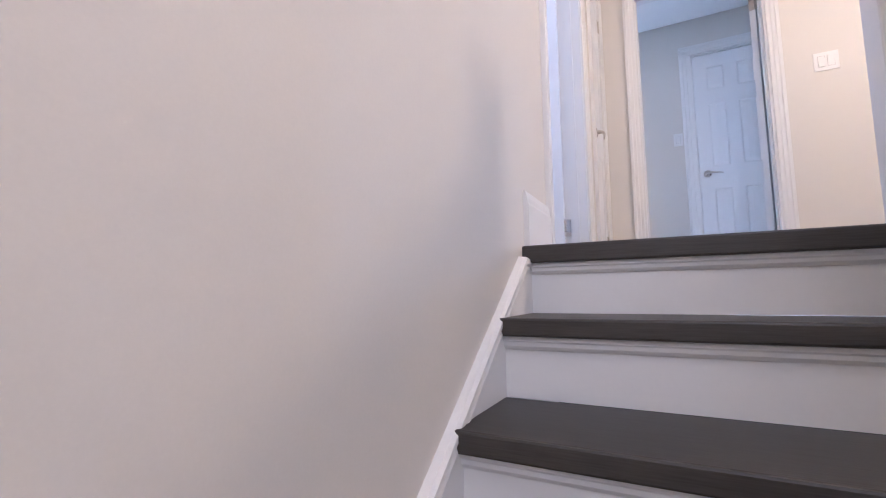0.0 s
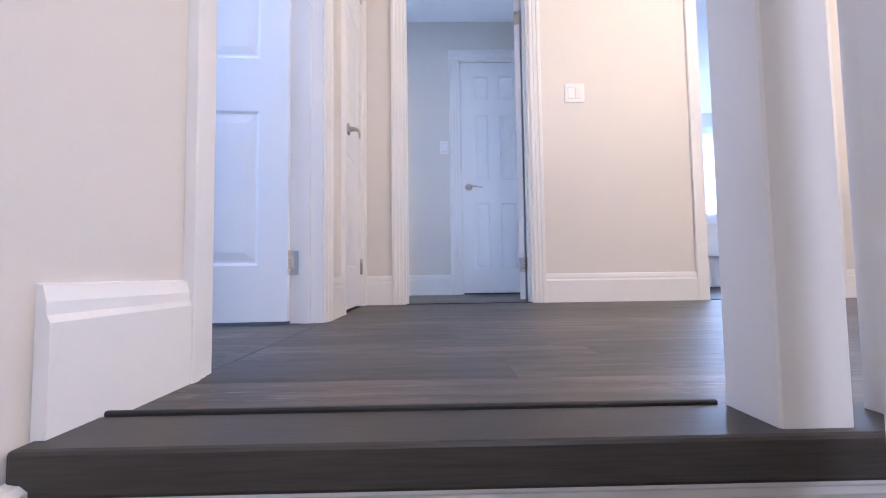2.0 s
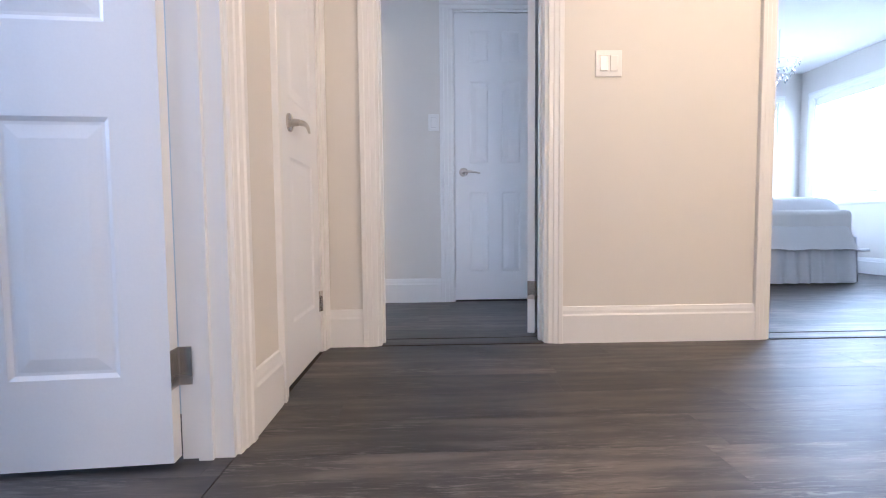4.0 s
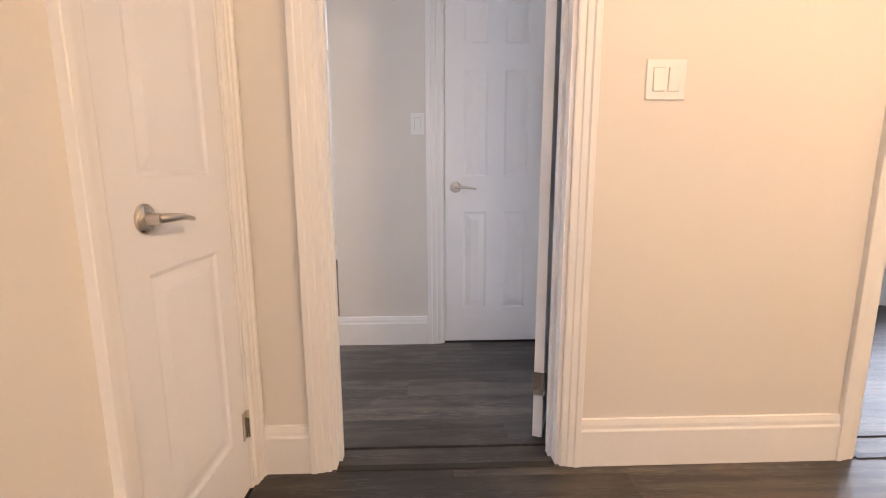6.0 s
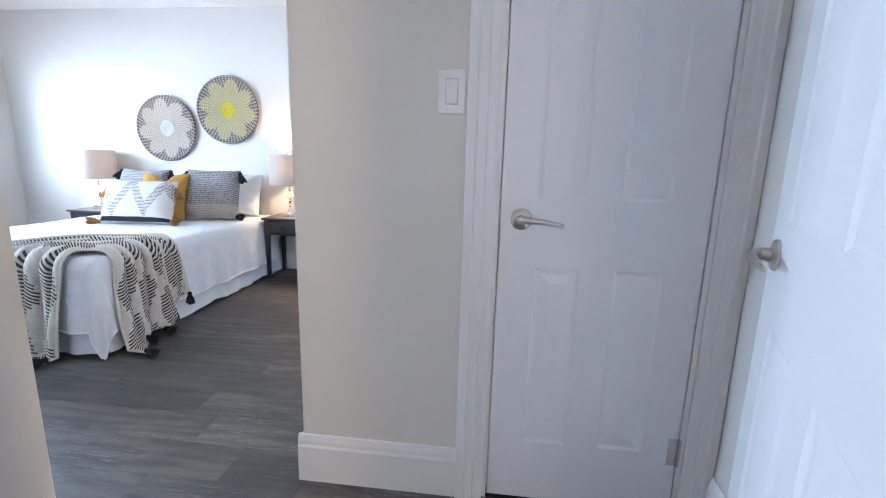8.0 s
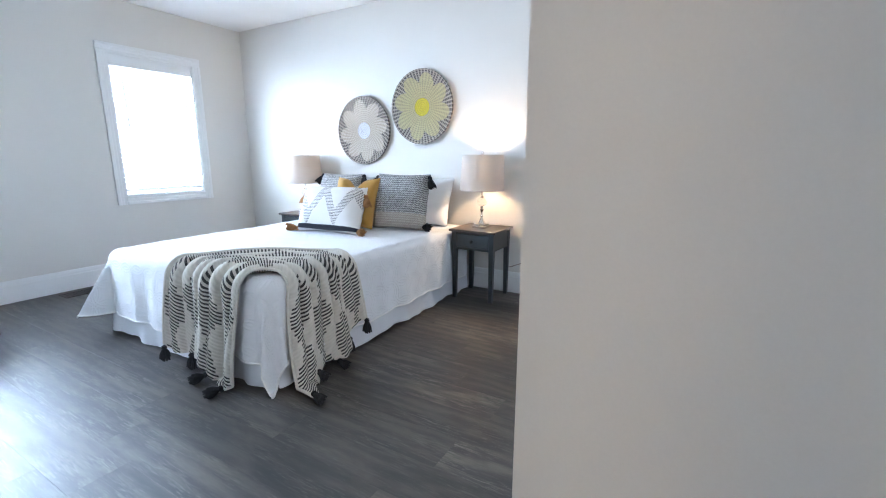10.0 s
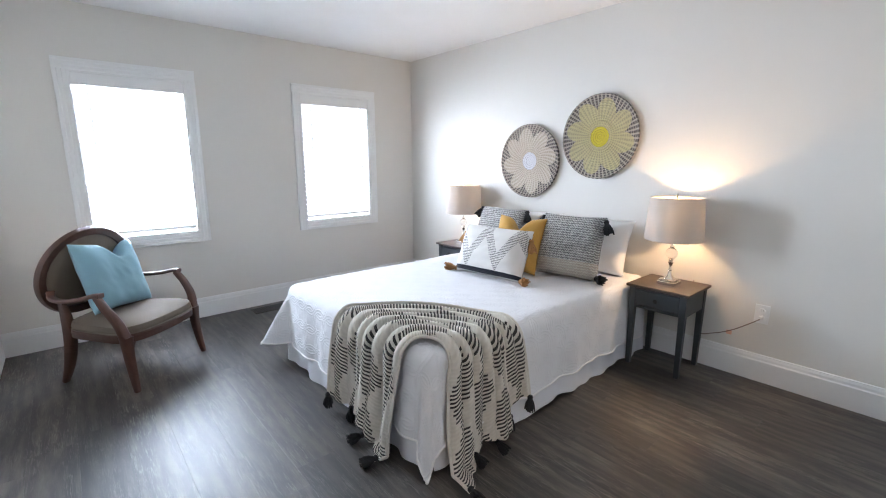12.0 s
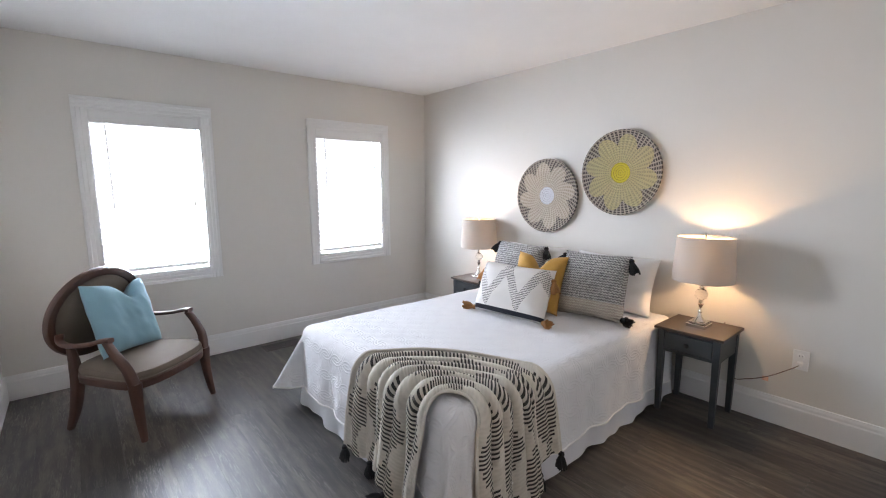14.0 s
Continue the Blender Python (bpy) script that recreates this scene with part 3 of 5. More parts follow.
# ---- staircase ----
stairs = thing("staircase", "staircase with dark stained treads and white risers", "staircase", kind="structure")
XR = 1.035
COVE = [(0, 0), (0.016, 0), (0.016, -0.010), (0.012, -0.014), (0.011, -0.022), (0.004, -0.030), (0, -0.030)]
for k in range(0, 8):
    z, y = -RISE * k, NOSE - RUN * k
    if k == 0:
        part("landing_nosing", boxed(XL, 3.6, y, y + 0.106, z - 0.040, z + 0.008, bevel=0.005, seg=2), TREAD, stairs)
    elif k < 7:
        part("tread", boxed(XL + 0.012, XR + 0.02, y, y + RUN + 0.034, z - 0.040, z, bevel=0.005, seg=2), TREAD, stairs)
    if k < 7:
        part("cove_moulding", extrude(bmesh.new(), COVE, (XL + 0.012, y + 0.034, z - 0.040), ((3.6 if k == 0 else XR) - XL - 0.012, 0, 0), (0, -1, 0), (0, 0, 1)), TRIM, stairs)
        part("riser", boxed(XL + 0.012, XR, y + 0.034, y + 0.052, z - RISE, z - 0.0405), TRIM, stairs)
        part("riser_trim", boxed(XR - 0.022, XR - 0.004, y + 0.028, y + 0.034, z - RISE, z - 0.072, bevel=0.002), TRIM, stairs)
        if k:
            part("closed_side", boxed(XR - 0.03, XR - 0.004, y + 0.0525, NOSE + 0.03, z - RISE, z - 0.0405), TRIM, stairs)
part("fascia", boxed(XR, 3.6, NOSE + 0.034, NOSE + 0.052, -0.36, -0.0405), TRIM, stairs)
part("nosing_strip", boxed(XL + 0.001, 0.93, NOSE + 0.1065, NOSE + 0.1150, -0.02, 0.0125, bevel=0.002), DARK, stairs, "dark strip where nosing meets floor")
# skirt board on the wall, with its moulded cap
SL = RISE / RUN
bm = bmesh.new()
y0, y1 = -0.5, NOSE - 0.03
zt = -0.035
vs = [(y1 + 0.08, zt), (y1, zt), (y0, zt - (y1 - y0) * SL), (y0, zt - (y1 - y0) * SL - 0.35), (y1 + 0.08, zt - 0.33)]
extrude(bm, vs, (XL, 0, 0), (0.017, 0, 0), (0, 1, 0), (0, 0, 1))
part("skirt_board", bm, TRIM, stairs)
CAP = [(0, -0.034), (0.020, -0.034), (0.023, -0.024), (0.020, -0.016), (0.024, -0.008), (0.024, 0.004), (0.016, 0.010), (0, 0.012)]
bm = extrude(bmesh.new(), CAP, (XL, y0, zt - (y1 - y0) * SL), (0, y1 - y0, (y1 - y0) * SL), (1, 0, 0), (0, 0, 1))
extrude(bm, CAP, (XL, y1, zt), (0, 0.045, 0), (1, 0, 0), (0, 0, 1))
part("skirt_cap", bm, TRIM, stairs)


def post(name, label, x, y, z, w, d, h, group):
    p = thing(name, label, name.replace("_", " "), x, y, z, group=group)
    part("shaft", boxed(-w / 2, w / 2, -d / 2, d / 2, 0.0, h, bevel=0.003), TRIM, p)
    return p


newel = post("newel_post", "square white painted newel post on the landing", 0.976, 1.705, 0.004, 0.080, 0.088, 1.05, "")
part("cap", box(boxed(-0.055, 0.055, -0.058, 0.058, 1.05, 1.075, bevel=0.006), -0.045, 0.045, -0.048, 0.048, 1.075, 1.10, bevel=0.012), TRIM, newel)
base = post("baluster", "square white painted stair baluster standing on a tread", 0.974, 1.551, -RISE, 0.043, 0.043, 0.90, "stair balusters")
for k in range(1, 6):
    for j, dy in enumerate((0.141, 0.052)):
        if k == 1 and j == 0:
            continue
        copy_thing(base, pose(0.974, NOSE - RUN * k + dy, -RISE * k))
guard = post("baluster", "square white painted baluster of the landing rail", 1.108, 1.705, 0.004, 0.043, 0.043, 0.92, "landing balusters")
for i in range(1, 24):
    copy_thing(guard, pose(1.108 + 0.105 * i, 1.705, 0.004))
RAIL = [(-0.030, 0), (0.030, 0), (0.032, 0.012), (0.026, 0.030), (0.030, 0.042), (0.018, 0.056), (-0.018, 0.056), (-0.030, 0.042), (-0.026, 0.030), (-0.032, 0.012)]
tagged(part("handrail", extrude(bmesh.new(), RAIL, (1.016, 1.705, 0.926), (2.58, 0, 0), (0, 1, 0), (0, 0, 1)), TRIM), "white painted handrail over the landing balusters", "handrail")
tagged(part("handrail", extrude(bmesh.new(), RAIL, (0.974, 0.30, 0.905 - SL * 1.355), (0, 1.355, SL * 1.355), (1, 0, 0), (0, 0, 1)), TRIM), "white painted sloping stair handrail", "handrail")


# ---- patterned materials ----
class Graph:
    """Short hand for node sums inside one material."""

    def __init__(self, name):
        self.mat, self.nt, self.p = nodes_of(name)
        self.tc = self.nt.nodes.new("ShaderNodeTexCoord")

    def xyz(self, socket="Object"):
        s = self.nt.nodes.new("ShaderNodeSeparateXYZ")
        self.nt.links.new(self.tc.outputs[socket], s.inputs[0])
        return s.outputs[0], s.outputs[1], s.outputs[2]

    def op(self, kind, *args):
        n = self.nt.nodes.new("ShaderNodeMath")
        n.operation = kind
        for i, a in enumerate(args):
            if isinstance(a, (int, float)):
                n.inputs[i].default_value = a
            else:
                self.nt.links.new(a, n.inputs[i])
        return n.outputs[0]

    def noise(self, scale, detail=2, socket="Object", stretch=(1, 1, 1)):
        mp, n = self.nt.nodes.new("ShaderNodeMapping"), self.nt.nodes.new("ShaderNodeTexNoise")
        mp.inputs["Scale"].default_value = stretch
        self.nt.links.new(self.tc.outputs[socket], mp.inputs[0])
        self.nt.links.new(mp.outputs[0], n.inputs["Vector"])
        n.inputs["Scale"].default_value, n.inputs["Detail"].default_value = scale, detail
        return n.outputs[0]

    def mix(self, f, a, b):
        m = self.nt.nodes.new("ShaderNodeMix")
        m.data_type = "RGBA"
        for key, v in ((0, f), (6, a), (7, b)):
            if isinstance(v, tuple):
                m.inputs[key].default_value = (*v, 1)
            elif isinstance(v, (int, float)):
                m.inputs[key].default_value = v
            else:
                self.nt.links.new(v, m.inputs[key])
        return m.outputs[2]

    def done(self, colour, height=None, rough=0.85, strength=0.4, distance=0.003):
        self.nt.links.new(colour, self.p.inputs["Base Color"])
        self.p.inputs["Roughness"].default_value = rough
        if height is not None:
            b = self.nt.nodes.new("ShaderNodeBump")
            b.inputs["Strength"].default_value, b.inputs["Distance"].default_value = strength, distance
            self.nt.links.new(height, b.inputs["Height"])
            self.nt.links.new(b.outputs[0], self.p.inputs["Normal"])
        return self.mat


def throw_material():
    g = Graph("cream_woven_throw")
    u, v, _ = g.xyz("UV")          # metres along and across the cloth
    uu = g.op("MULTIPLY_ADD", g.noise(7, 2, "UV"), 0.008, u)
    pitch = 0.0185
    row = g.op("FLOOR", g.op("DIVIDE", uu, pitch))
    pair = g.op("FLOOR", g.op("DIVIDE", row, 2.0))
    bar = g.op("LESS_THAN", g.op("FRACT", g.op("DIVIDE", uu, pitch)), 0.50)
    # columns of dashes whose ends step in and out, row by row, as lozenges
    wide = 0.285
    col = g.op("FLOOR", g.op("DIVIDE", v, wide))
    ph = g.op("FRACT", g.op("ADD", g.op("DIVIDE", pair, 9.0), g.op("MULTIPLY", col, 0.37)))
    tri = g.op("ABSOLUTE", g.op("SUBTRACT", ph, 0.5))
    zig = g.op("ABSOLUTE", g.op("SUBTRACT", g.op("FRACT", g.op("DIVIDE", pair, 6.0)), 0.5))
    centre = g.op("MULTIPLY_ADD", zig, 0.24, 0.42)
    away = g.op("ABSOLUTE", g.op("SUBTRACT", g.op("FRACT", g.op("DIVIDE", v, wide)), centre))
    reach = g.op("MULTIPLY_ADD", tri, 0.92, 0.055)
    f = g.op("MULTIPLY", bar, g.op("LESS_THAN", away, reach))
    weave = g.op("ADD", g.op("SINE", g.op("MULTIPLY", u, 2 * math.pi / pitch)), g.noise(420, 2, "UV"))
    rib = g.op("MULTIPLY_ADD", g.op("SINE", g.op("MULTIPLY", u, 2 * math.pi / pitch)), 0.10, g.noise(26, 3, "UV"))
    cream = g.mix(rib, (0.50, 0.465, 0.40), (0.70, 0.66, 0.585))
    fuzz = g.op("MULTIPLY", f, g.op("MULTIPLY_ADD", g.noise(300, 2, "UV"), 0.35, 0.78))
    return g.done(g.mix(fuzz, cream, (0.020, 0.019, 0.020)), weave, 0.9, 0.3, 0.003)


def quilt_material():
    """White cotton with stitched interlaced rings."""
    g = Graph("white_quilted_cotton")
    u, v, _ = g.xyz("UV")
    c, R = 0.252, 0.090
    total = 0.0
    for ox, oy in ((0, 0), (0.5, 0), (0, 0.5), (0.5, 0.5)):
        a = g.op("MULTIPLY", g.op("SUBTRACT", g.op("FRACT", g.op("ADD", g.op("DIVIDE", u, c), ox)), 0.5), c)
        b = g.op("MULTIPLY", g.op("SUBTRACT", g.op("FRACT", g.op("ADD", g.op("DIVIDE", v, c), oy)), 0.5), c)
        r = g.op("SQRT", g.op("ADD", g.op("MULTIPLY", a, a), g.op("MULTIPLY", b, b)))
        for k in (R, R - 0.017):
            line = g.op("MAXIMUM", g.op("SUBTRACT", 1.0, g.op("DIVIDE", g.op("ABSOLUTE", g.op("SUBTRACT", r, k)), 0.0055)), 0.0)
            total = g.op("MAXIMUM", total, line)
    weave = g.op("MULTIPLY_ADD", g.noise(420, 2, "UV"), 0.12, total)
    crinkle = g.op("MULTIPLY_ADD", g.noise(60, 3, "UV"), 0.5, weave)
    colour = g.mix(g.noise(9, 3, "UV"), (0.68, 0.68, 0.70), (0.77, 0.77, 0.785))
    g.p.inputs["Sheen Weight"].default_value = 0.15
    return g.done(colour, crinkle, 0.85, 0.45, 0.004)


def knit_material(two_tone=True):
    g = Graph("grey_knit" if two_tone else "grey_knit_plain")
    x, y, z = g.xyz()
    rows = g.op("SINE", g.op("ADD", g.op("MULTIPLY", z, 2 * math.pi / 0.017), g.op("MULTIPLY", g.op("ABSOLUTE", g.op("SINE", g.op("MULTIPLY", x, 2 * math.pi / 0.036))), 2.6)))
    m = g.op("MULTIPLY_ADD", g.noise(110, 2, stretch=(1, 1, 0.6)), 1.5, g.op("MULTIPLY", rows, 0.34))
    f = g.op("SMOOTH_MIN", g.op("SMOOTH_MAX", g.op("SUBTRACT", m, 0.32), 0.0, 0.1), 1.0, 0.1)
    c = g.mix(f, (0.105, 0.103, 0.105), (0.66, 0.65, 0.63))
    if two_tone:
        cream = g.mix(f, (0.40, 0.36, 0.30), (0.62, 0.58, 0.51))
        c = g.mix(g.op("LESS_THAN", z, 0.115), c, cream)
    return g.done(c, rows, 0.9, 0.7, 0.004)


def zigzag_material():
    g = Graph("white_zigzag_weave")
    x, y, z = g.xyz()
    lines = g.op("GREATER_THAN", g.op("SINE", g.op("MULTIPLY", z, 2 * math.pi / 0.0115)), 0.1)
    dots = g.op("GREATER_THAN", g.op("SINE", g.op("MULTIPLY", x, 2 * math.pi / 0.009)), -0.75)
    saw = g.op("ABSOLUTE", g.op("SUBTRACT", g.op("FRACT", g.op("DIVIDE", g.op("ADD", x, 0.02), 0.25)), 0.5))
    pos = g.op("SUBTRACT", z, g.op("MULTIPLY", saw, 0.46))
    band = g.op("MULTIPLY", g.op("GREATER_THAN", pos, 0.030), g.op("LESS_THAN", pos, 0.155))
    f = g.op("MULTIPLY", g.op("MULTIPLY", lines, band), dots)
    c = g.mix(f, (0.68, 0.66, 0.63), (0.045, 0.043, 0.045))
    c = g.mix(g.op("LESS_THAN", z, 0.040), c, (0.010, 0.012, 0.022))
    c = g.mix(g.op("LESS_THAN", z, 0.012), c, (0.55, 0.54, 0.52))
    return g.done(c, g.noise(300, 1), 0.9, 0.4)


def basket_material(name, heart, petal, petals, spin):
    g = Graph(name)
    x, y, z = g.xyz()
    r = g.op("SQRT", g.op("ADD", g.op("MULTIPLY", x, x), g.op("MULTIPLY", y, y)))
    a = g.op("ADD", g.op("ARCTAN2", y, x), g.op("MULTIPLY", r, spin))
    edge = g.op("MULTIPLY_ADD", g.op("POWER", g.op("ABSOLUTE", g.op("SINE", g.op("MULTIPLY", a, petals / 2))), 0.8), 0.085, 0.192)
    inside = g.op("LESS_THAN", r, edge)
    coil = g.op("FRACT", g.op("DIVIDE", r, 0.0175))
    turn = g.op("FLOOR", g.op("DIVIDE", r, 0.0175))
    stitch = g.op("GREATER_THAN", g.op("SINE", g.op("ADD", g.op("MULTIPLY", a, 58), g.op("MULTIPLY", turn, 0.5))), -0.35)
    side = g.op("MULTIPLY", g.op("GREATER_THAN", coil, 0.16), g.op("LESS_THAN", coil, 0.84))
    outer = g.mix(g.op("MULTIPLY", stitch, side), (0.40, 0.35, 0.29), (0.070, 0.055, 0.050))
    seam = g.op("MULTIPLY", g.op("GREATER_THAN", g.op("SINE", g.op("ADD", g.op("MULTIPLY", a, 46), g.op("MULTIPLY", turn, 0.7))), 0.0), side)
    inner = g.mix(g.op("MULTIPLY", seam, 0.5), petal, (0.20, 0.17, 0.12))
    ring = g.mix(g.op("LESS_THAN", coil, 0.12), heart, tuple(c * 0.55 for c in heart))
    c = g.mix(inside, outer, inner)
    c = g.mix(g.op("LESS_THAN", r, 0.074), c, ring)
    c = g.mix(g.op("MULTIPLY", g.noise(40, 3), 0.35), c, g.mix(0.5, c, (0.02, 0.02, 0.02)))
    return g.done(c, g.op("SINE", g.op("MULTIPLY", a, 62)), 0.75, 0.35, 0.002)


def shade_material():
    m, nt, p = nodes_of("linen_lamp_shade")
    N, L = nt.nodes, nt.links
    tr, mx, out = N.new("ShaderNodeBsdfTranslucent"), N.new("ShaderNodeMixShader"), N["Material Output"]
    n, tc = N.new("ShaderNodeTexNoise"), N.new("ShaderNodeTexCoord")
    n.inputs["Scale"].default_value = 350
    L.new(tc.outputs["Object"], n.inputs["Vector"])
    b = N.new("ShaderNodeBump")
    b.inputs["Strength"].default_value, b.inputs["Distance"].default_value = 0.2, 0.001
    L.new(n.outputs[0], b.inputs["Height"])
    L.new(b.outputs[0], p.inputs["Normal"])
    p.inputs["Base Color"].default_value, p.inputs["Roughness"].default_value = (0.52, 0.47, 0.42, 1), 0.9
    tr.inputs[0].default_value = (0.80, 0.74, 0.66, 1)
    mx.inputs[0].default_value = 0.15
    L.new(p.outputs[0], mx.inputs[1])
    L.new(tr.outputs[0], mx.inputs[2])
    L.new(mx.outputs[0], out.inputs[0])
    return m


def glass_material():
    m, nt, p = nodes_of("clear_glass")
    p.inputs["Base Color"].default_value = (0.97, 0.97, 0.96, 1)
    p.inputs["Roughness"].default_value, p.inputs["Transmission Weight"].default_value, p.inputs["IOR"].default_value = 0.03, 1.0, 1.45
    return m


THROW, QUILT, KNIT, ZIGZAG = throw_material(), quilt_material(), knit_material(), zigzag_material()
SUNBASKET = basket_material("yellow_flower_basket", (0.62, 0.52, 0.03), (0.50, 0.43, 0.23), 8, -0.7)
PALEBASKET = basket_material("white_flower_basket", (0.66, 0.66, 0.70), (0.56, 0.48, 0.39), 8, 0.9)
SHADE, GLASS = shade_material(), glass_material()

BINDING = material("cream_cord", (0.62, 0.58, 0.51), 0.9, vary=0.12, scale=40, grain=300, bump=0.5)
SHADOWGAP = material("grey_gap_shade", (0.36, 0.35, 0.34), 0.5)

# ---- hall fittings ----


def switch_plate(x, y, z, gangs, label):
    s = thing("light_switch", label, "light switch", x, y, z)
    w = 0.075 + 0.046 * (gangs - 1)
    part("plate", boxed(-w / 2, w / 2, -0.006, 0, -0.058, 0.058, bevel=0.0025, seg=2), PLASTIC, s)
    for i in range(gangs):
        cx = (i - (gangs - 1) / 2) * 0.046
        # grey inlay that stands for the shaded gap round the rocker
        part("bezel", boxed(cx - 0.0175, cx + 0.0175, -0.0066, -0.0058, -0.0345, 0.0345), SHADOWGAP, s)
        bm = boxed(cx - 0.0165, cx + 0.0165, -0.0095, -0.006, -0.0335, 0.0335, bevel=0.001)
        for v in bm.verts:
            if v.co.y < -0.008:
                v.co.y += 0.0025 * (v.co.z / 0.0335) * (1 if i == 0 else -1)
        part("rocker", bm, PLASTIC, s)
    return s


switch_plate(1.444, YE, 1.268, 2, "white double rocker light switch on the hall wall")
switch_plate(0.672, YC, 1.272, 1, "white single rocker light switch beside the closet door")
# unseen fixtures, added so that the two overhead lamps have a canopy
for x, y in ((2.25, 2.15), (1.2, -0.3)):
    c = thing("ceiling_light", "small round flush ceiling canopy, added above an unseen lamp", "ceiling light", x, y, TOP)
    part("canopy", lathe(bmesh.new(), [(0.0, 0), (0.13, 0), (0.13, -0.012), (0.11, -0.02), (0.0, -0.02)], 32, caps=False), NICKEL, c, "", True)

# ---- the bed ----
BX0, BX1, FY, HY, BT = -2.76, -1.27, 5.67, 7.62, 0.525
bed = thing("bed", "bed with a pale grey gathered skirt against the wall", "bed", (BX0 + BX1) / 2, FY, 0)
part("mattress", boxed(-0.735, 0.735, 0.01, HY - FY, 0.28, BT - 0.012, bevel=0.05, seg=3), PILLOWWHITE, bed, "", True)
part("box_spring", boxed(-0.725, 0.725, 0.02, HY - FY, 0.06, 0.278, bevel=0.01), SKIRT, bed)


def skirt(run, fixed, sign, name, n):
    """Gathered cloth from under the mattress to the floor, round three sides."""
    bm = bmesh.new()

    def f(u, v):
        s = u * run
        z = 0.30 * (1 - v) + 0.006 + 0.008 * (1 + math.sin(s * 9)) * v
        wave = (0.004 + 0.012 * v) * (0.55 * math.sin(s * 19) + 0.45 * math.sin(s * 33 + 1.3 * math.sin(s * 5)))
        out = -0.012 + 0.045 * v + wave
        return fixed(s, out, z)
    sheet(bm, f, n, 10, 0.003)
    part(name, bm, SKIRT, bed, "gathered pale grey bed skirt", True)


skirt(1.49, lambda s, o, z: (-0.745 + s, -o, z), 1, "skirt_panel", 150)
skirt(1.95, lambda s, o, z: (0.745 + o, s, z), 1, "skirt_panel", 180)
skirt(1.95, lambda s, o, z: (-0.745 - o, s, z), 1, "skirt_panel", 180)


def drape(X, Y, lift=0.0, low=0.012, flare=(0.50, 0.04), wave=0.0):
    """Where cloth laid flat at X, Y over the bed comes to lie when it falls over the edges."""
    R = 0.06
    ax, bx, fy = BX0 + R - 0.01, BX1 - R + 0.01, FY + R - 0.01
    ex = max(0.0, ax - X) + max(0.0, X - bx)
    sx = -1 if X < ax else 1
    ey = max(0.0, fy - Y)
    r = math.hypot(ex, ey)
    px, py = min(max(X, ax), bx), max(Y, fy)
    if r < 1e-6:
        return Vector((px, py, BT + lift))
    d = Vector((sx * ex / r, -ey / r, 0))
    a = min(r / R, math.pi / 2)
    out, drop = R * math.sin(a), R * (1 - math.cos(a))
    rest = max(0.0, r - R * math.pi / 2)
    corner = 2 * min(ex, ey) / max(ex, ey, 1e-6)
    fl = 0.07 + (flare[0] if sx < 0 else flare[1]) * min(1, corner)
    out += rest * fl
    drop += rest * math.sqrt(max(0.05, 1 - fl * fl))
    along = (X if ey > ex else Y) * 1.0
    out += wave * rest * (1 - min(1, corner)) * (math.sin(along * 17) + 0.6 * math.sin(along * 31 + 1))
    if ex > 0 and ey > 0 and sx > 0:
        out += 1.6 * wave * rest * min(1, corner) * (1 + math.sin(7 * math.atan2(ey, ex) + 0.6))
    n = Vector((d.x * math.sin(a), d.y * math.sin(a), math.cos(a)))
    q = Vector((px, py, BT)) + d * out + Vector((0, 0, -drop)) + n * lift
    if q.z < low:
        q += d * (low - q.z) * 0.75
        q.z = low + 0.004 * math.sin(along * 60)
    return q


def puff(X, Y):
    """Soft swell of the quilt between its stitched rings."""
    c = 0.126
    return math.cos(2 * math.pi * X / c) * math.cos(2 * math.pi * Y / c)


def lay_uv(bm, nu, nv, f):
    """UV in metres for a thickened grid from sheet(); f gives (u, v) of a cell corner."""
    uv = bm.loops.layers.uv.new("UVMap")
    bm.verts.index_update()
    cells = (nu + 1) * (nv + 1)
    for fc in bm.faces:
        for lp in fc.loops:
            i, j = divmod(lp.vert.index % cells, nv + 1)
            lp[uv].uv = f(i / nu, j / nv)
    return bm


OV = 0.375


def quilt(u, v):
    X, Y = BX0 - OV + u * (BX1 - BX0 + 2 * OV), FY - OV + v * (HY - FY + OV)
    n = noise.noise(Vector((X * 3.5, Y * 3.5, 0)))
    h = puff(X, Y)
    ex, ey = max(0.0, BX0 - X), max(0.0, FY - Y)
    if ex > 0 and ey > 0:
        k = min(1.0, 1.12 * max(ex, ey) / math.hypot(ex, ey))
        X, Y = BX0 - ex * k, FY - ey * k
    return drape(X, Y, 0.008 + 0.0016 * h + 0.005 * n, 0.012, (0.43, 0.0), 0.035)


bm = lay_uv(sheet(bmesh.new(), quilt, 170, 180, 0.005), 170, 180, lambda u, v: (u * (BX1 - BX0 + 2 * OV), v * (HY - FY + OV)))
cover = tagged(part("coverlet", bm, QUILT, None, "", True), "white quilted coverlet draped over the bed", "bedspread")
for run in ([quilt(i / 160, 0.0) for i in range(161)], [quilt(0.0, i / 160) for i in range(161)], [quilt(1.0, i / 160) for i in range(161)]):
    part("hem_piping", tube(bmesh.new(), run, 0.0055, 8), PILLOWWHITE, cover, "corded white hem", True)

# throw: gathered in ridges round the corner of the bed at the foot
TC = Vector((BX1 - 0.03, FY + 0.03))


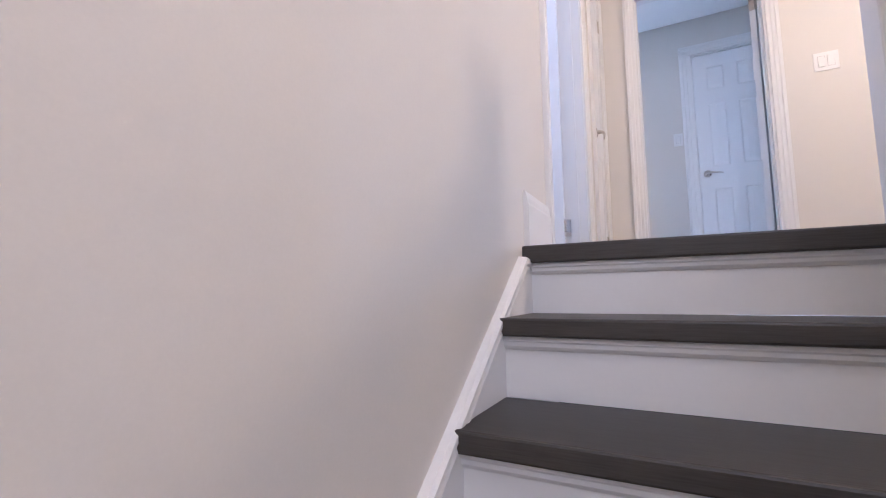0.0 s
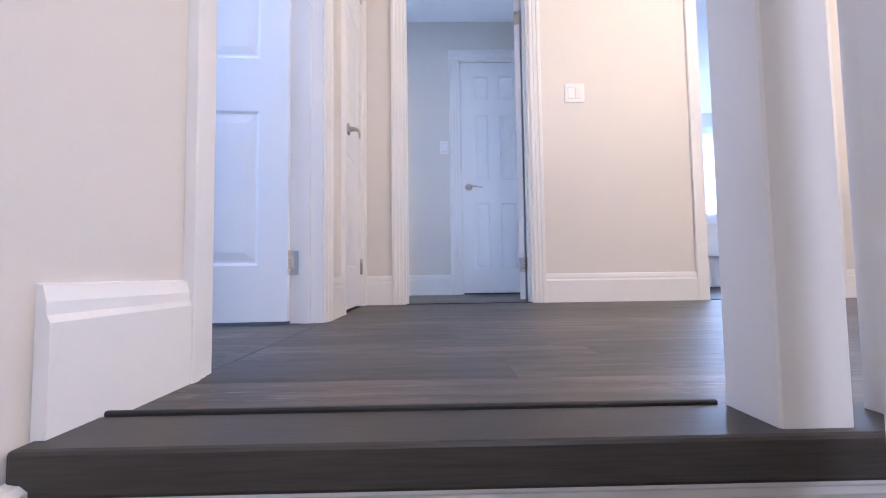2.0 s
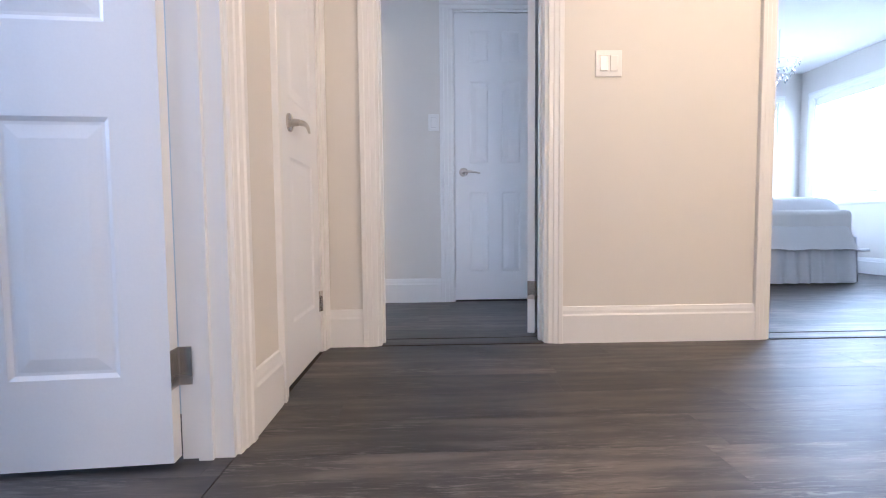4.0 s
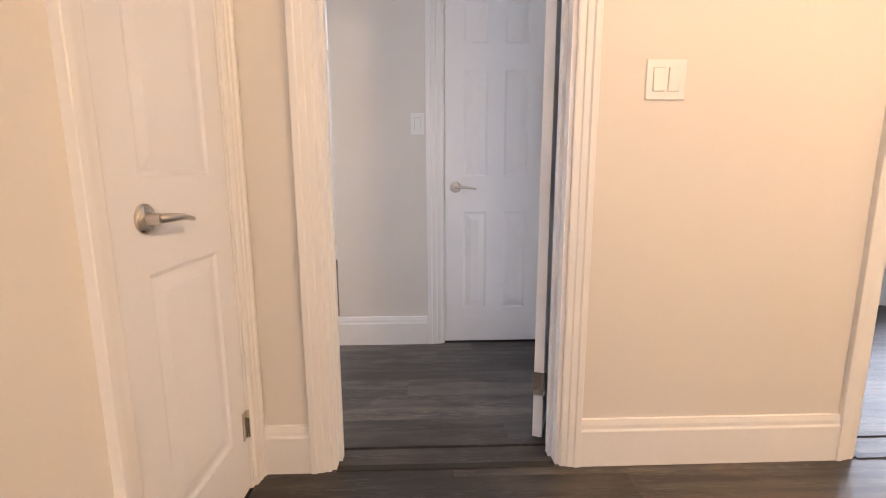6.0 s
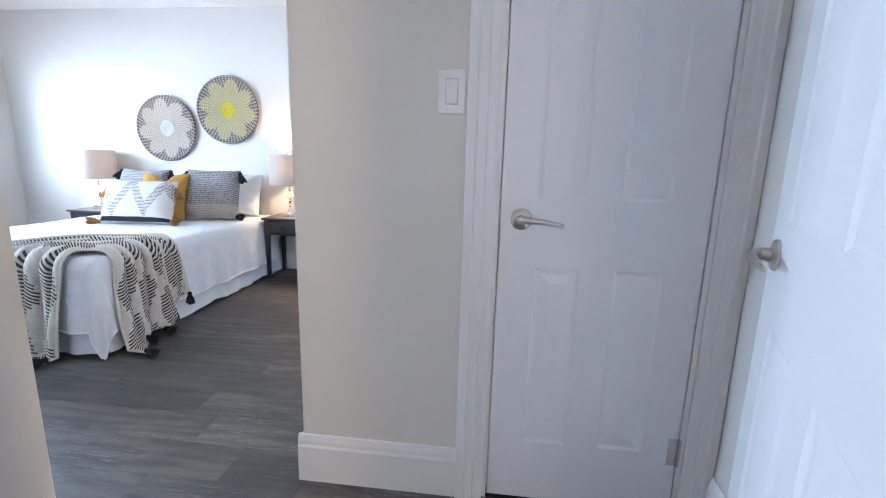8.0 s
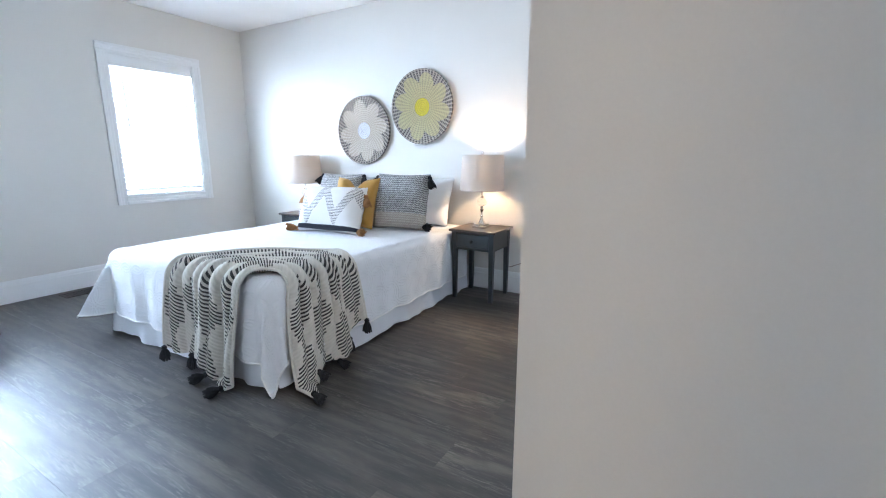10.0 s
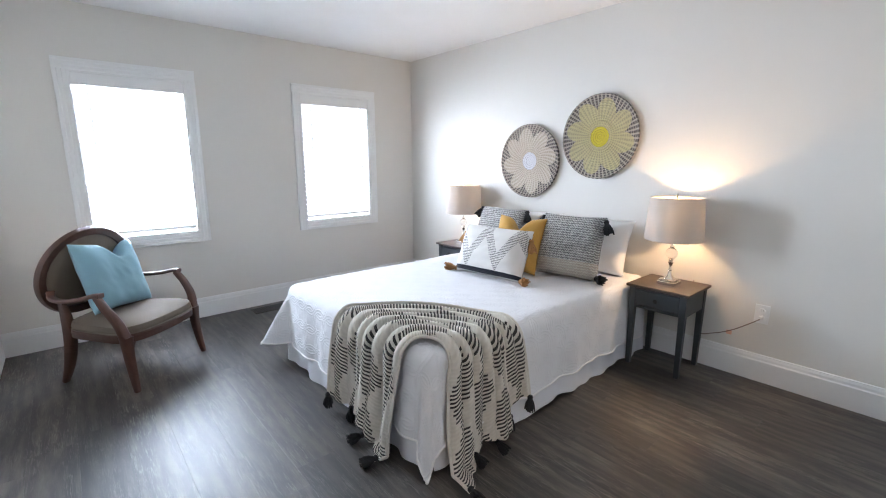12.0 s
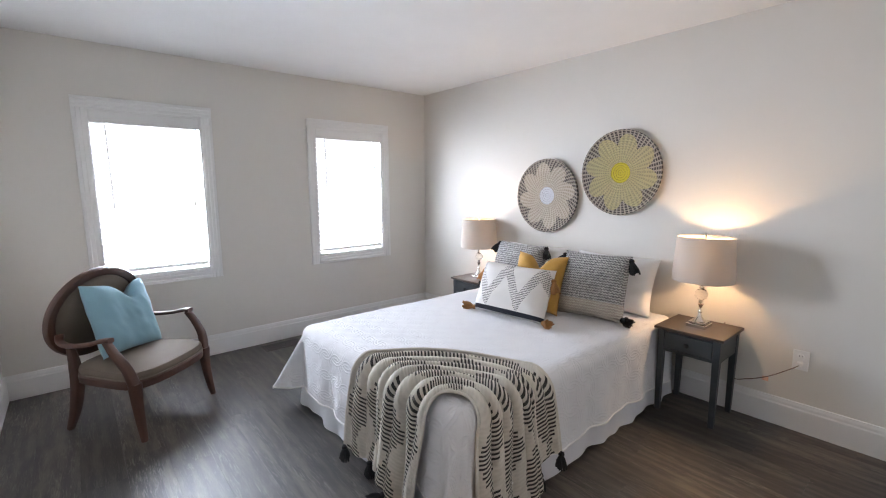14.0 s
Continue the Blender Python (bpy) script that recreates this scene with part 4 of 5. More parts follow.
def throw_path(s, v):
    """Flat place of the throw, s 0 to 1 along it, v 0 to 1 from its inner to its outer edge."""
    r = 0.105 + 0.565 * v
    l1, arc, l2 = 0.570 - 0.155 * v + 0.03 * math.sin(9 * v), 0.5 * math.pi * (0.16 + 0.52 * v), 0.635 - 0.275 * v + 0.03 * math.sin(11 * v + 1)
    d = s * (l1 + arc + l2)
    mid = l1 + arc / 2
    if d < l1:
        k = 1 - d / l1
        return TC.x - r * (1 - 0.05 * k) - 0.06 * k * v - 0.05 * k * (1 - v), TC.y - (l1 - d), d - mid
    if d < l1 + arc:
        a = (d - l1) / arc * math.pi / 2
        q = 1 + 0.40 * v
        return TC.x - r * math.cos(a) ** q, TC.y + 0.72 * r * math.sin(a) ** q, d - mid
    k = (d - l1 - arc) / l2
    return TC.x + (d - l1 - arc), TC.y + 0.72 * r * (1 + 0.10 * k) - 0.11 * k * max(0.0, 1 - v / 0.55) ** 1.5, d - mid


def ridge(s, v):
    """Height of the gathered folds: tight rolls on the bed, opening into wide flutes towards the ends."""
    e = min(1.0, max(0.0, (abs(2 * s - 1) - 0.30) / 0.55))
    e = e * e * (3 - 2 * e)
    ph = 7.5 * v + 0.20 * math.sin(5 * s + 3 * v) + 0.06 * math.sin(11 * v)
    ph += 0.09 * math.sin(2 * math.pi * ph)
    roll = 0.046 * (0.5 - 0.5 * math.cos(2 * math.pi * ph)) ** 0.6
    wide = 2.9 * v + 0.35 * math.sin(3 * v + (1.0 if s < 0.5 else 2.4))
    flute = 0.054 * (0.5 - 0.5 * math.cos(2 * math.pi * wide)) ** 0.8 + 0.016 * (0.5 - 0.5 * math.cos(2 * math.pi * ph))
    return 0.012 + roll * (1 - e) + flute * e + 0.005 * math.sin(14 * s + 7 * v)


def throw_surface(s, v):
    X, Y, d = throw_path(s, v)
    return drape(X, Y, ridge(s, v), 0.012, (0.1, 0.02), 0.02)


NU, NV = 170, 150
bm = lay_uv(sheet(bmesh.new(), throw_surface, NU, NV, 0.007), NU, NV, lambda s, v: (3.0 + throw_path(s, v)[2], 1.125 * v))
throw = tagged(part("throw_blanket", bm, THROW, None, "", True), "cream woven throw with black dashes, gathered over the bed corner", "blanket")


for edge_v in (0.0, 1.0):
    part("edge_binding", tube(bmesh.new(), [throw_surface(i / 150, edge_v) for i in range(151)], 0.0075, 8), BINDING, throw, "corded cream edge", True)


def tassel(parent, at, size, mat, tip=(0, 0, -1), label=""):
    """A yarn tassel: a knot, a neck and a skirt of strands."""
    d = Vector(tip).normalized()
    m = Matrix.Translation(at) @ d.to_track_quat("Z", "X").to_matrix().to_4x4()
    bm = lathe(bmesh.new(), [(0.001, -0.1 * size), (0.16 * size, -0.02 * size), (0.20 * size, 0.10 * size), (0.13 * size, 0.22 * size)], 12, m)
    for i in range(26):
        t, q = 2.39996 * i, math.sqrt((i + 0.5) / 26)
        a = Vector((0.11 * size * q * math.cos(t), 0.11 * size * q * math.sin(t), 0.2 * size))
        b = Vector((0.34 * size * q * math.cos(t + 0.2), 0.34 * size * q * math.sin(t + 0.2), size * (0.95 + 0.12 * math.sin(5 * i))))
        tube(bm, [m @ a, m @ (a.lerp(b, 0.5) + Vector((a.x, a.y, 0)) * 0.6), m @ b], 0.055 * size, 5)
    return part("tassel", bm, mat, parent, label, True)


for s, vs in ((0.0, (0.02, 0.36, 0.68, 0.98)), (1.0, (0.02, 0.28, 0.52, 0.76, 0.98))):
    for v in vs:
        q = throw_surface(s, v)
        out = Vector((-0.2, -1, 0)) if s == 0 else Vector((1, -0.25, 0))
        if q.z > 0.06:
            tassel(throw, q + out.normalized() * 0.006, 0.075, BLACKYARN, (0, 0, -1), "black yarn tassel")
        else:
            q.z = 0.026
            tassel(throw, q, 0.075, BLACKYARN, (out.x, out.y, -0.05), "black yarn tassel")


# ---- pillows ----
def pillow(name, label, w, h, t, mat, m, group="pillows on the bed", dent=0.0, seed=1.0, pinch=0.07, n=34, at=0.0):
    bm = bmesh.new()

    def face(sign):
        def f(u, v):
            a, b = 2 * u - 1, 2 * v - 1
            x = w / 2 * a * (1 - pinch * (1 - b * b))
            z = h / 2 * b * (1 - pinch * (1 - a * a))
            k = max(0.0, (1 - a ** 4) * (1 - b ** 4)) ** 0.55
            k *= 1 + 0.10 * noise.noise(Vector((a * 2.2 + seed, b * 2.2, sign)))
            z -= dent * h * math.exp(-((a - at) / 0.28) ** 2) * max(0, b) ** 2
            y = sign * (t / 2) * k - dent * 0.25 * t * math.exp(-((a - at) / 0.3) ** 2) * max(0, b) * sign
            y += 0.006 * sign * k * noise.noise(Vector((a * 4 + seed, b * 4 - a * 3, 3 + sign)))
            return x, y, z + h / 2
        return f
    sheet(bm, face(-1), n, n)
    sheet(bm, face(1), n, n)
    bmesh.ops.remove_doubles(bm, verts=bm.verts, dist=0.0008)
    ob = part(name, bm, mat, None, "", True)
    ob.matrix_basis = m
    return tagged(ob, label, "pillow", group)


PZ = BT + 0.012
pillow("pillow", "plump white cotton pillow propped against the wall", 0.62, 0.40, 0.20, PILLOWWHITE, pose(-1.655, 7.46, PZ, -17, 0, 0), seed=3)
pillow("pillow", "plump white cotton pillow propped against the wall", 0.62, 0.40, 0.20, PILLOWWHITE, pose(-2.36, 7.46, PZ, -17, 0, 0), seed=5)
k1 = pillow("throw_pillow", "grey knitted pillow with a cream lower band and black tassels", 0.455, 0.44, 0.21, KNIT, pose(-1.625, 7.175, PZ, -17, 0, 9), "knitted pillows", seed=7, pinch=0.05)
k2 = pillow("throw_pillow", "grey knitted pillow with black tassels behind a mustard pillow", 0.50, 0.43, 0.20, KNIT, pose(-2.39, 7.28, PZ, -19, 0, -2), "knitted pillows", seed=9, pinch=0.05)
for k, hw in ((k1, 0.222), (k2, 0.245)):
    for sx in (-1, 1):
        tassel(k, (sx * hw, -0.01, 0.412), 0.095, BLACKYARN, (sx * 0.45, -0.2, -0.9), "black yarn tassel")
        tassel(k, (sx * hw, -0.01, 0.025), 0.095, BLACKYARN, (sx * 0.7, -0.7, -0.1), "black yarn tassel")
pillow("throw_pillow", "mustard yellow pillow with a chopped top", 0.40, 0.415, 0.15, YELLOW, pose(-1.975, 7.02, PZ, -20, 0, 6), seed=11, dent=0.27, pinch=0.09)
zz = pillow("throw_pillow", "white lumbar pillow with black woven zigzags and tan tassels", 0.565, 0.36, 0.20, ZIGZAG, pose(-2.0, 6.785, PZ, -24, 0, 6), seed=13, pinch=0.04)
for sx, sz, tip in ((-1, 0.012, (-0.9, -0.5, -0.05)), (1, 0.012, (0.8, -0.6, -0.05)), (1, 0.295, (0.45, -0.1, -0.9)), (-1, 0.295, (-0.4, 0.3, -0.8))):
    tassel(zz, (sx * 0.278, 0.0, sz), 0.090, TANYARN, tip, "tan yarn tassel")


# ---- nightstands and lamps ----
def nightstand(x, y, label):
    n = thing("nightstand", label, "nightstand", x, y, 0, group="nightstands")
    w, d, h = 0.345, 0.325, 0.55
    part("top", boxed(-w / 2 - 0.02, w / 2 + 0.02, -d / 2 - 0.02, d / 2 + 0.015, h - 0.018, h, bevel=0.004, seg=2), STANDTOP, n, "brown stained wooden top")
    for sx in (-1, 1):
        for sy in (-1, 1):
            bm = boxed(-0.020, 0.020, -0.020, 0.020, 0, h - 0.018, bevel=0.002)
            for v in bm.verts:
                if v.co.z < 0.3:
                    v.co.x *= 0.72
                    v.co.y *= 0.72
            leg = part("leg", bm, GREYPAINT, n)
            leg.location = (sx * (w / 2 - 0.018), sy * (d / 2 - 0.018), 0)
    part("side_panel", boxed(-w / 2 + 0.004, -w / 2 + 0.016, -d / 2 + 0.036, d / 2 - 0.036, h - 0.155, h - 0.018), GREYPAINT, n)
    part("side_panel", boxed(w / 2 - 0.016, w / 2 - 0.004, -d / 2 + 0.036, d / 2 - 0.036, h - 0.155, h - 0.018), GREYPAINT, n)
    part("back_panel", boxed(-w / 2 + 0.036, w / 2 - 0.036, d / 2 - 0.016, d / 2 - 0.004, h - 0.155, h - 0.018), GREYPAINT, n)
    part("rail", boxed(-w / 2 + 0.036, w / 2 - 0.036, -d / 2 + 0.003, -d / 2 + 0.02, h - 0.155, h - 0.138, bevel=0.001), GREYPAINT, n)
    part("rail", boxed(-w / 2 + 0.036, w / 2 - 0.036, -d / 2 + 0.003, -d / 2 + 0.02, h - 0.030, h - 0.018), GREYPAINT, n)
    dr = part("drawer", boxed(-w / 2 + 0.039, w / 2 - 0.039, -d / 2 - 0.001, -d / 2 + 0.30, h - 0.135, h - 0.033, bevel=0.0025), GREYPAINT, n)
    part("knob", lathe(bmesh.new(), [(0.005, 0), (0.005, 0.010), (0.013, 0.016), (0.014, 0.022), (0.008, 0.027), (0.0, 0.028)], 18, pose(0, -d / 2 - 0.001, h - 0.084, 90, 0, 0), False), DARK, dr, "small round dark knob", True)
    return n


def table_lamp(x, y, z, label):
    l = thing("table_lamp", label, "lamp", x, y, z, group="bedside lamps")
    part("base", box(boxed(-0.055, 0.055, -0.055, 0.055, 0, 0.020, bevel=0.002), -0.046, 0.046, -0.046, 0.046, 0.0205, 0.034, bevel=0.002), CHROME, l, "square mirrored plinth")
    part("stem", lathe(bmesh.new(), [(0.034, 0.034), (0.030, 0.042), (0.014, 0.060), (0.008, 0.085), (0.013, 0.092), (0.008, 0.100), (0.011, 0.125), (0.019, 0.142), (0.010, 0.150), (0.016, 0.158), (0.012, 0.164)], 28, caps=True), CHROME, l, "turned chrome stem", True)
    g = part("ball", lathe(bmesh.new(), [(max(0.0005, 0.036 * math.sin(math.pi * i / 18)), 0.200 - 0.036 * math.cos(math.pi * i / 18)) for i in range(19)], 32, caps=False), GLASS, l, "clear glass ball", True)
    part("neck", lathe(bmesh.new(), [(0.013, 0.236), (0.015, 0.242), (0.007, 0.250), (0.007, 0.300), (0.016, 0.305), (0.016, 0.345), (0.006, 0.350)], 20), CHROME, l, "", True)
    ro, ri = 0.170, 0.155
    z0, z1 = 0.290, 0.555
    shade = part("shade", lathe(bmesh.new(), [(ro, z0), (ri, z1), (ri - 0.002, z1), (ro - 0.002, z0), (ro, z0)], 56, caps=False), SHADE, l, "white linen drum shade, lit from within", True)
    for zz_, rr in ((z0, ro - 0.003), (z1 - 0.003, ri - 0.003)):
        part("shade_ring", tube(bmesh.new(), [(rr * math.cos(2 * math.pi * i / 48), rr * math.sin(2 * math.pi * i / 48), zz_) for i in range(49)], 0.0022, 6), CHROME, shade)
    bm = bmesh.new()
    for k in range(3):
        a = 2 * math.pi * k / 3
        tube(bm, [(0.004 * math.cos(a), 0.004 * math.sin(a), z1 - 0.012), ((ri - 0.004) * math.cos(a), (ri - 0.004) * math.sin(a), z1 - 0.004)], 0.0018, 6)
    part("spider", bm, CHROME, l)
    part("finial", lathe(bmesh.new(), [(0.003, z1 - 0.02), (0.004, z1 + 0.004), (0.009, z1 + 0.010), (0.006, z1 + 0.022), (0.0005, z1 + 0.026)], 16), CHROME, l, "", True)
    return l


nightstand(-1.057, 7.495, "dark slate painted nightstand with a brown top")
nightstand(-2.985, 7.495, "dark slate painted nightstand beyond the bed")
table_lamp(-1.06, 7.50, 0.55, "lit table lamp with a glass ball stem on a nightstand")
table_lamp(-2.985, 7.50, 0.55, "lit table lamp with a glass ball stem on the far nightstand")


# ---- wall baskets ----
def basket(x, z, r, mat, label):
    n = round(r / 0.0175)
    prof = [(0.0006, -0.012)]
    for i in range(n):
        for k in range(1, 5):
            rr = (i + k / 4) * 0.0175
            dish = 0.016 * (rr / r) ** 2 - 0.012
            prof.append((rr, dish + 0.0052 * math.sin(math.pi * k / 4)))
    rim = n * 0.0175
    prof += [(rim + 0.003, 0.004), (rim + 0.003, -0.016), (rim - 0.004, -0.022), (0.0006, -0.022)]
    ob = thing("wall_basket", label, "wall basket", group="baskets over the bed")
    ob.matrix_basis = pose(x, YBED - 0.024, z, 90, 0, 0)
    part("weave", lathe(bmesh.new(), prof, 96, caps=False), mat, ob, "coiled woven dish", True)
    part("rim", tube(bmesh.new(), [((rim + 0.003) * math.cos(2 * math.pi * i / 96), (rim + 0.003) * math.sin(2 * math.pi * i / 96), 0.006) for i in range(97)], 0.0065, 8), mat, ob, "wrapped rim", True)
    return ob


basket(-2.365, 1.327, 0.290, PALEBASKET, "round coiled basket with a white flower, hung on the wall")
basket(-1.722, 1.503, 0.302, SUNBASKET, "round coiled basket with a yellow flower, hung on the wall")

# ---- outlet, cord, floor vent ----
o = thing("wall_outlet", "white double wall outlet with a lamp plug", "outlet", -0.587, YBED, 0.422)
part("plate", boxed(-0.037, 0.037, -0.006, 0, -0.058, 0.058, bevel=0.0025, seg=2), PLASTIC, o)
for dz in (-0.021, 0.021):
    rc = part("receptacle", lathe(bmesh.new(), [(0.0, 0), (0.0165, 0), (0.0155, 0.003), (0.0, 0.0032)], 24, pose(0, -0.0055, dz, 90, 0, 0), False), PLASTIC, o, "", True)
    # black bars in place of the shaded slot openings
    for dx in (-0.006, 0.006):
        part("slot", boxed(dx - 0.001, dx + 0.001, -0.0092, -0.0084, dz, dz + 0.008), DARK, rc)
part("plug", boxed(-0.012, 0.012, -0.030, -0.0092, -0.034, -0.010, bevel=0.004), PLASTIC, o)
CORD = material("brown_cord", (0.16, 0.09, 0.07), 0.5)
cord = part("lamp_cord", tube(bmesh.new(), bend([(-0.588, YBED - 0.028, 0.396), (-0.63, YBED - 0.045, 0.362), (-0.72, YBED - 0.055, 0.295), (-0.82, YBED - 0.055, 0.245), (-0.90, YBED - 0.04, 0.23), (-0.94, YBED - 0.035, 0.40), (-0.97, YBED - 0.035, 0.56)], 8), 0.0028, 8), CORD, None, "", True)
tagged(cord, "thin pale lamp cord running to the wall outlet", "cord")
TAG = material("pale_orange_paper", (0.72, 0.42, 0.30), 0.6)
part("tag", boxed(-0.745, -0.715, YBED - 0.0565, YBED - 0.0555, 0.266, 0.292, bevel=0.0003), TAG, cord, "small pale orange tag")
v = thing("floor_vent", "dark bronze floor vent beside the window wall", "vent", -3.90, 5.935, 0)
part("frame", box(box(box(boxed(-0.075, 0.075, -0.165, -0.150, 0, 0.005), -0.075, 0.075, 0.150, 0.165, 0, 0.005), -0.075, -0.060, -0.150, 0.150, 0, 0.005), 0.060, 0.075, -0.150, 0.150, 0, 0.005), VENT, v)
# black sheet in place of the shaded duct below the slats
part("backing", boxed(-0.06, 0.06, -0.15, 0.15, 0, 0.001), DARK, v)
for i in range(16):
    part("slat", boxed(-0.06, 0.06, -0.146 + 0.0188 * i, -0.138 + 0.0188 * i, 0.001, 0.004), VENT, v)


# ---- armchair ----
def armchair(x, y, turn):
    c = thing("armchair", "mahogany armchair with an oval back and taupe upholstery", "chair", x, y, 0, turn)
    SH = 0.335
    for sx in (-1, 1):
        pts = bend([(sx * 0.288, 0.020, 0.0), (sx * 0.282, 0.004, 0.09), (sx * 0.278, -0.012, 0.22), (sx * 0.278, -0.016, SH)], 6)
        n = len(pts)
        part("front_leg", tube(bmesh.new(), pts, [0.014 + 0.015 * (i / (n - 1)) for i in range(n)], 20, 1.0, (0, 1, 0), 0.45), MAHOGANY, c, "", True)
        pts = bend([(sx * 0.240, -0.520, 0.0), (sx * 0.230, -0.480, 0.12), (sx * 0.222, -0.455, 0.27), (sx * 0.215, -0.465, 0.40), (sx * 0.205, -0.495, 0.50)], 6)
        n = len(pts)
        part("rear_leg", tube(bmesh.new(), pts, [0.016 + 0.012 * math.sin(math.pi * i / (n - 1)) for i in range(n)], 20, 1.0, (0, 1, 0), 0.45), MAHOGANY, c, "", True)
        pts = bend([(sx * 0.278, -0.016, SH - 0.02), (sx * 0.296, -0.035, 0.42), (sx * 0.308, -0.090, 0.51), (sx * 0.303, -0.140, 0.577)], 7)
        n = len(pts)
        part("arm_support", tube(bmesh.new(), pts, [0.028 - 0.009 * (i / (n - 1)) for i in range(n)], 20, 0.85, (0, 1, 0), 0.5), MAHOGANY, c, "", True)
        pts = bend([(sx * 0.301, -0.110, 0.587), (sx * 0.306, -0.160, 0.584), (sx * 0.318, -0.25, 0.562), (sx * 0.315, -0.36, 0.548), (sx * 0.290, -0.45, 0.553), (sx * 0.255, -0.495, 0.575)], 7)
        n = len(pts)
        part("arm", tube(bmesh.new(), pts, [0.022 - 0.004 * math.sin(math.pi * i / (n - 1)) for i in range(n)], 20, 0.65, (0, 0, 1), 0.6), MAHOGANY, c, "", True)

    def edge(a, grow=0.0):
        """Outline of the seat: bowed front, narrower back."""
        q = math.cos(a), math.sin(a)
        k = (abs(q[0]) ** 5 + abs(q[1]) ** 5) ** (-0.2)
        X, Y = q[0] * k, q[1] * k
        hw = 0.262 + 0.030 * Y + grow
        return X * hw, -0.235 + Y * (0.235 + grow) + 0.035 * (1 - X * X) * max(0, Y), 0
    n = 64
    bm = bmesh.new()
    rings = [[bm.verts.new(Vector(edge(2 * math.pi * i / n, gr)) + Vector((0, 0, z))) for i in range(n)] for gr, z in ((0.0, SH - 0.045), (0.012, SH - 0.04), (0.014, SH + 0.0), (0.008, SH + 0.008))]
    for a, b in zip(rings, rings[1:]):
        for i in range(n):
            bm.faces.new((a[i], a[(i + 1) % n], b[(i + 1) % n], b[i]))
    bm.faces.new(rings[0])
    bm.faces.new(rings[-1])
    part("seat_rail", bm, MAHOGANY, c, "", True)
    bm = bmesh.new()
    rings = []
    for gr, z in ((0.004, SH + 0.008), (0.010, SH + 0.030), (0.002, SH + 0.052), (-0.035, SH + 0.068), (-0.09, SH + 0.080), (-0.16, SH + 0.086), (-0.225, SH + 0.088)):
        rings.append([bm.verts.new(Vector(edge(2 * math.pi * i / n, gr)) + Vector((0, 0, z))) for i in range(n)])
    for a, b in zip(rings, rings[1:]):
        for i in range(n):
            bm.faces.new((a[i], a[(i + 1) % n], b[(i + 1) % n], b[i]))
    bm.faces.new(rings[-1])
    seat = part("seat", bm, TAUPE, c, "taupe padded seat", True)
    part("welt", tube(bmesh.new(), [Vector(edge(2 * math.pi * i / n, 0.010)) + Vector((0, 0, SH + 0.012)) for i in range(n + 1)], 0.004, 6), TAUPE, seat, "", True)
    # oval back, leaning away
    m = pose(0, -0.510, 0.655, -14, 0, 0)
    hw, hh = 0.286, 0.254
    ring = [m @ Vector((hw * math.cos(2 * math.pi * i / 56), 0, hh * math.sin(2 * math.pi * i / 56))) for i in range(57)]
    bm = bmesh.new()
    prof = [(-0.032, -0.014), (-0.020, 0.014), (0.0, 0.020), (0.022, 0.017), (0.030, 0.004), (0.030, -0.012), (0.0, -0.018)]
    rr = []
    for i in range(56):
        a = 2 * math.pi * i / 56
        o_ = Vector((math.cos(a) * hh, 0, math.sin(a) * hw)).normalized()
        rr.append([bm.verts.new(m @ (Vector((hw * math.cos(a), 0, hh * math.sin(a))) + o_ * p + Vector((0, q, 0)))) for p, q in prof])
    for i in range(56):
        for k in range(len(prof)):
            bm.faces.new((rr[i][k], rr[(i + 1) % 56][k], rr[(i + 1) % 56][(k + 1) % len(prof)], rr[i][(k + 1) % len(prof)]))
    back = part("back_frame", bm, MAHOGANY, c, "oval mahogany back frame", True)
    bm = bmesh.new()
    rr = []
    for f, q in ((0.90, -0.012), (0.90, 0.004), (0.85, 0.016), (0.70, 0.026), (0.45, 0.034), (0.2, 0.037)):
        rr.append([bm.verts.new(m @ Vector((f * hw * math.cos(2 * math.pi * i / 56), q, f * hh * math.sin(2 * math.pi * i / 56)))) for i in range(56)])
    for a, b in zip(rr, rr[1:]):
        for i in range(56):
            bm.faces.new((a[i], a[(i + 1) % 56], b[(i + 1) % 56], b[i]))
    bm.faces.new(rr[0])
    bm.faces.new(rr[-1])
    part("back_cushion", bm, TAUPE, c, "taupe padded oval", True)
    return c


armchair(-3.112, 5.0, -49.0)
CH = pose(-3.112, 5.0, 0, 0, 0, -49.0)
pillow("throw_pillow", "pale aqua cotton cushion leaning in the armchair", 0.43, 0.45, 0.16, AQUA, CH @ pose(-0.006, -0.275, 0.410, 20, -5, 0), "", dent=0.24, seed=21, pinch=0.08, at=-0.22)

# ---- guest room ----
g = thing("guest_bed", "bed with a puffy white comforter in the guest room", "bed", 3.72, 5.56, 0)
part("mattress", boxed(-0.68, 0.68, 0, 1.55, 0.30, 0.66, bevel=0.05, seg=3), PILLOWWHITE, g, "", True)


def puffy(u, v):
    a, b = 2 * u - 1, v
    ex, ey = max(0, abs(a) - 0.80) / 0.20, max(0, 0.18 - b) / 0.18
    r = min(1.0, math.hypot(ex, ey))
    z = 0.785 - 0.47 * r ** 2.2 + 0.025 * noise.noise(Vector((a * 3, b * 5, 1)))
    return 0.72 * a * (1.0 + 0.05 * r), -0.05 + 1.6 * b - 0.02 * r, z


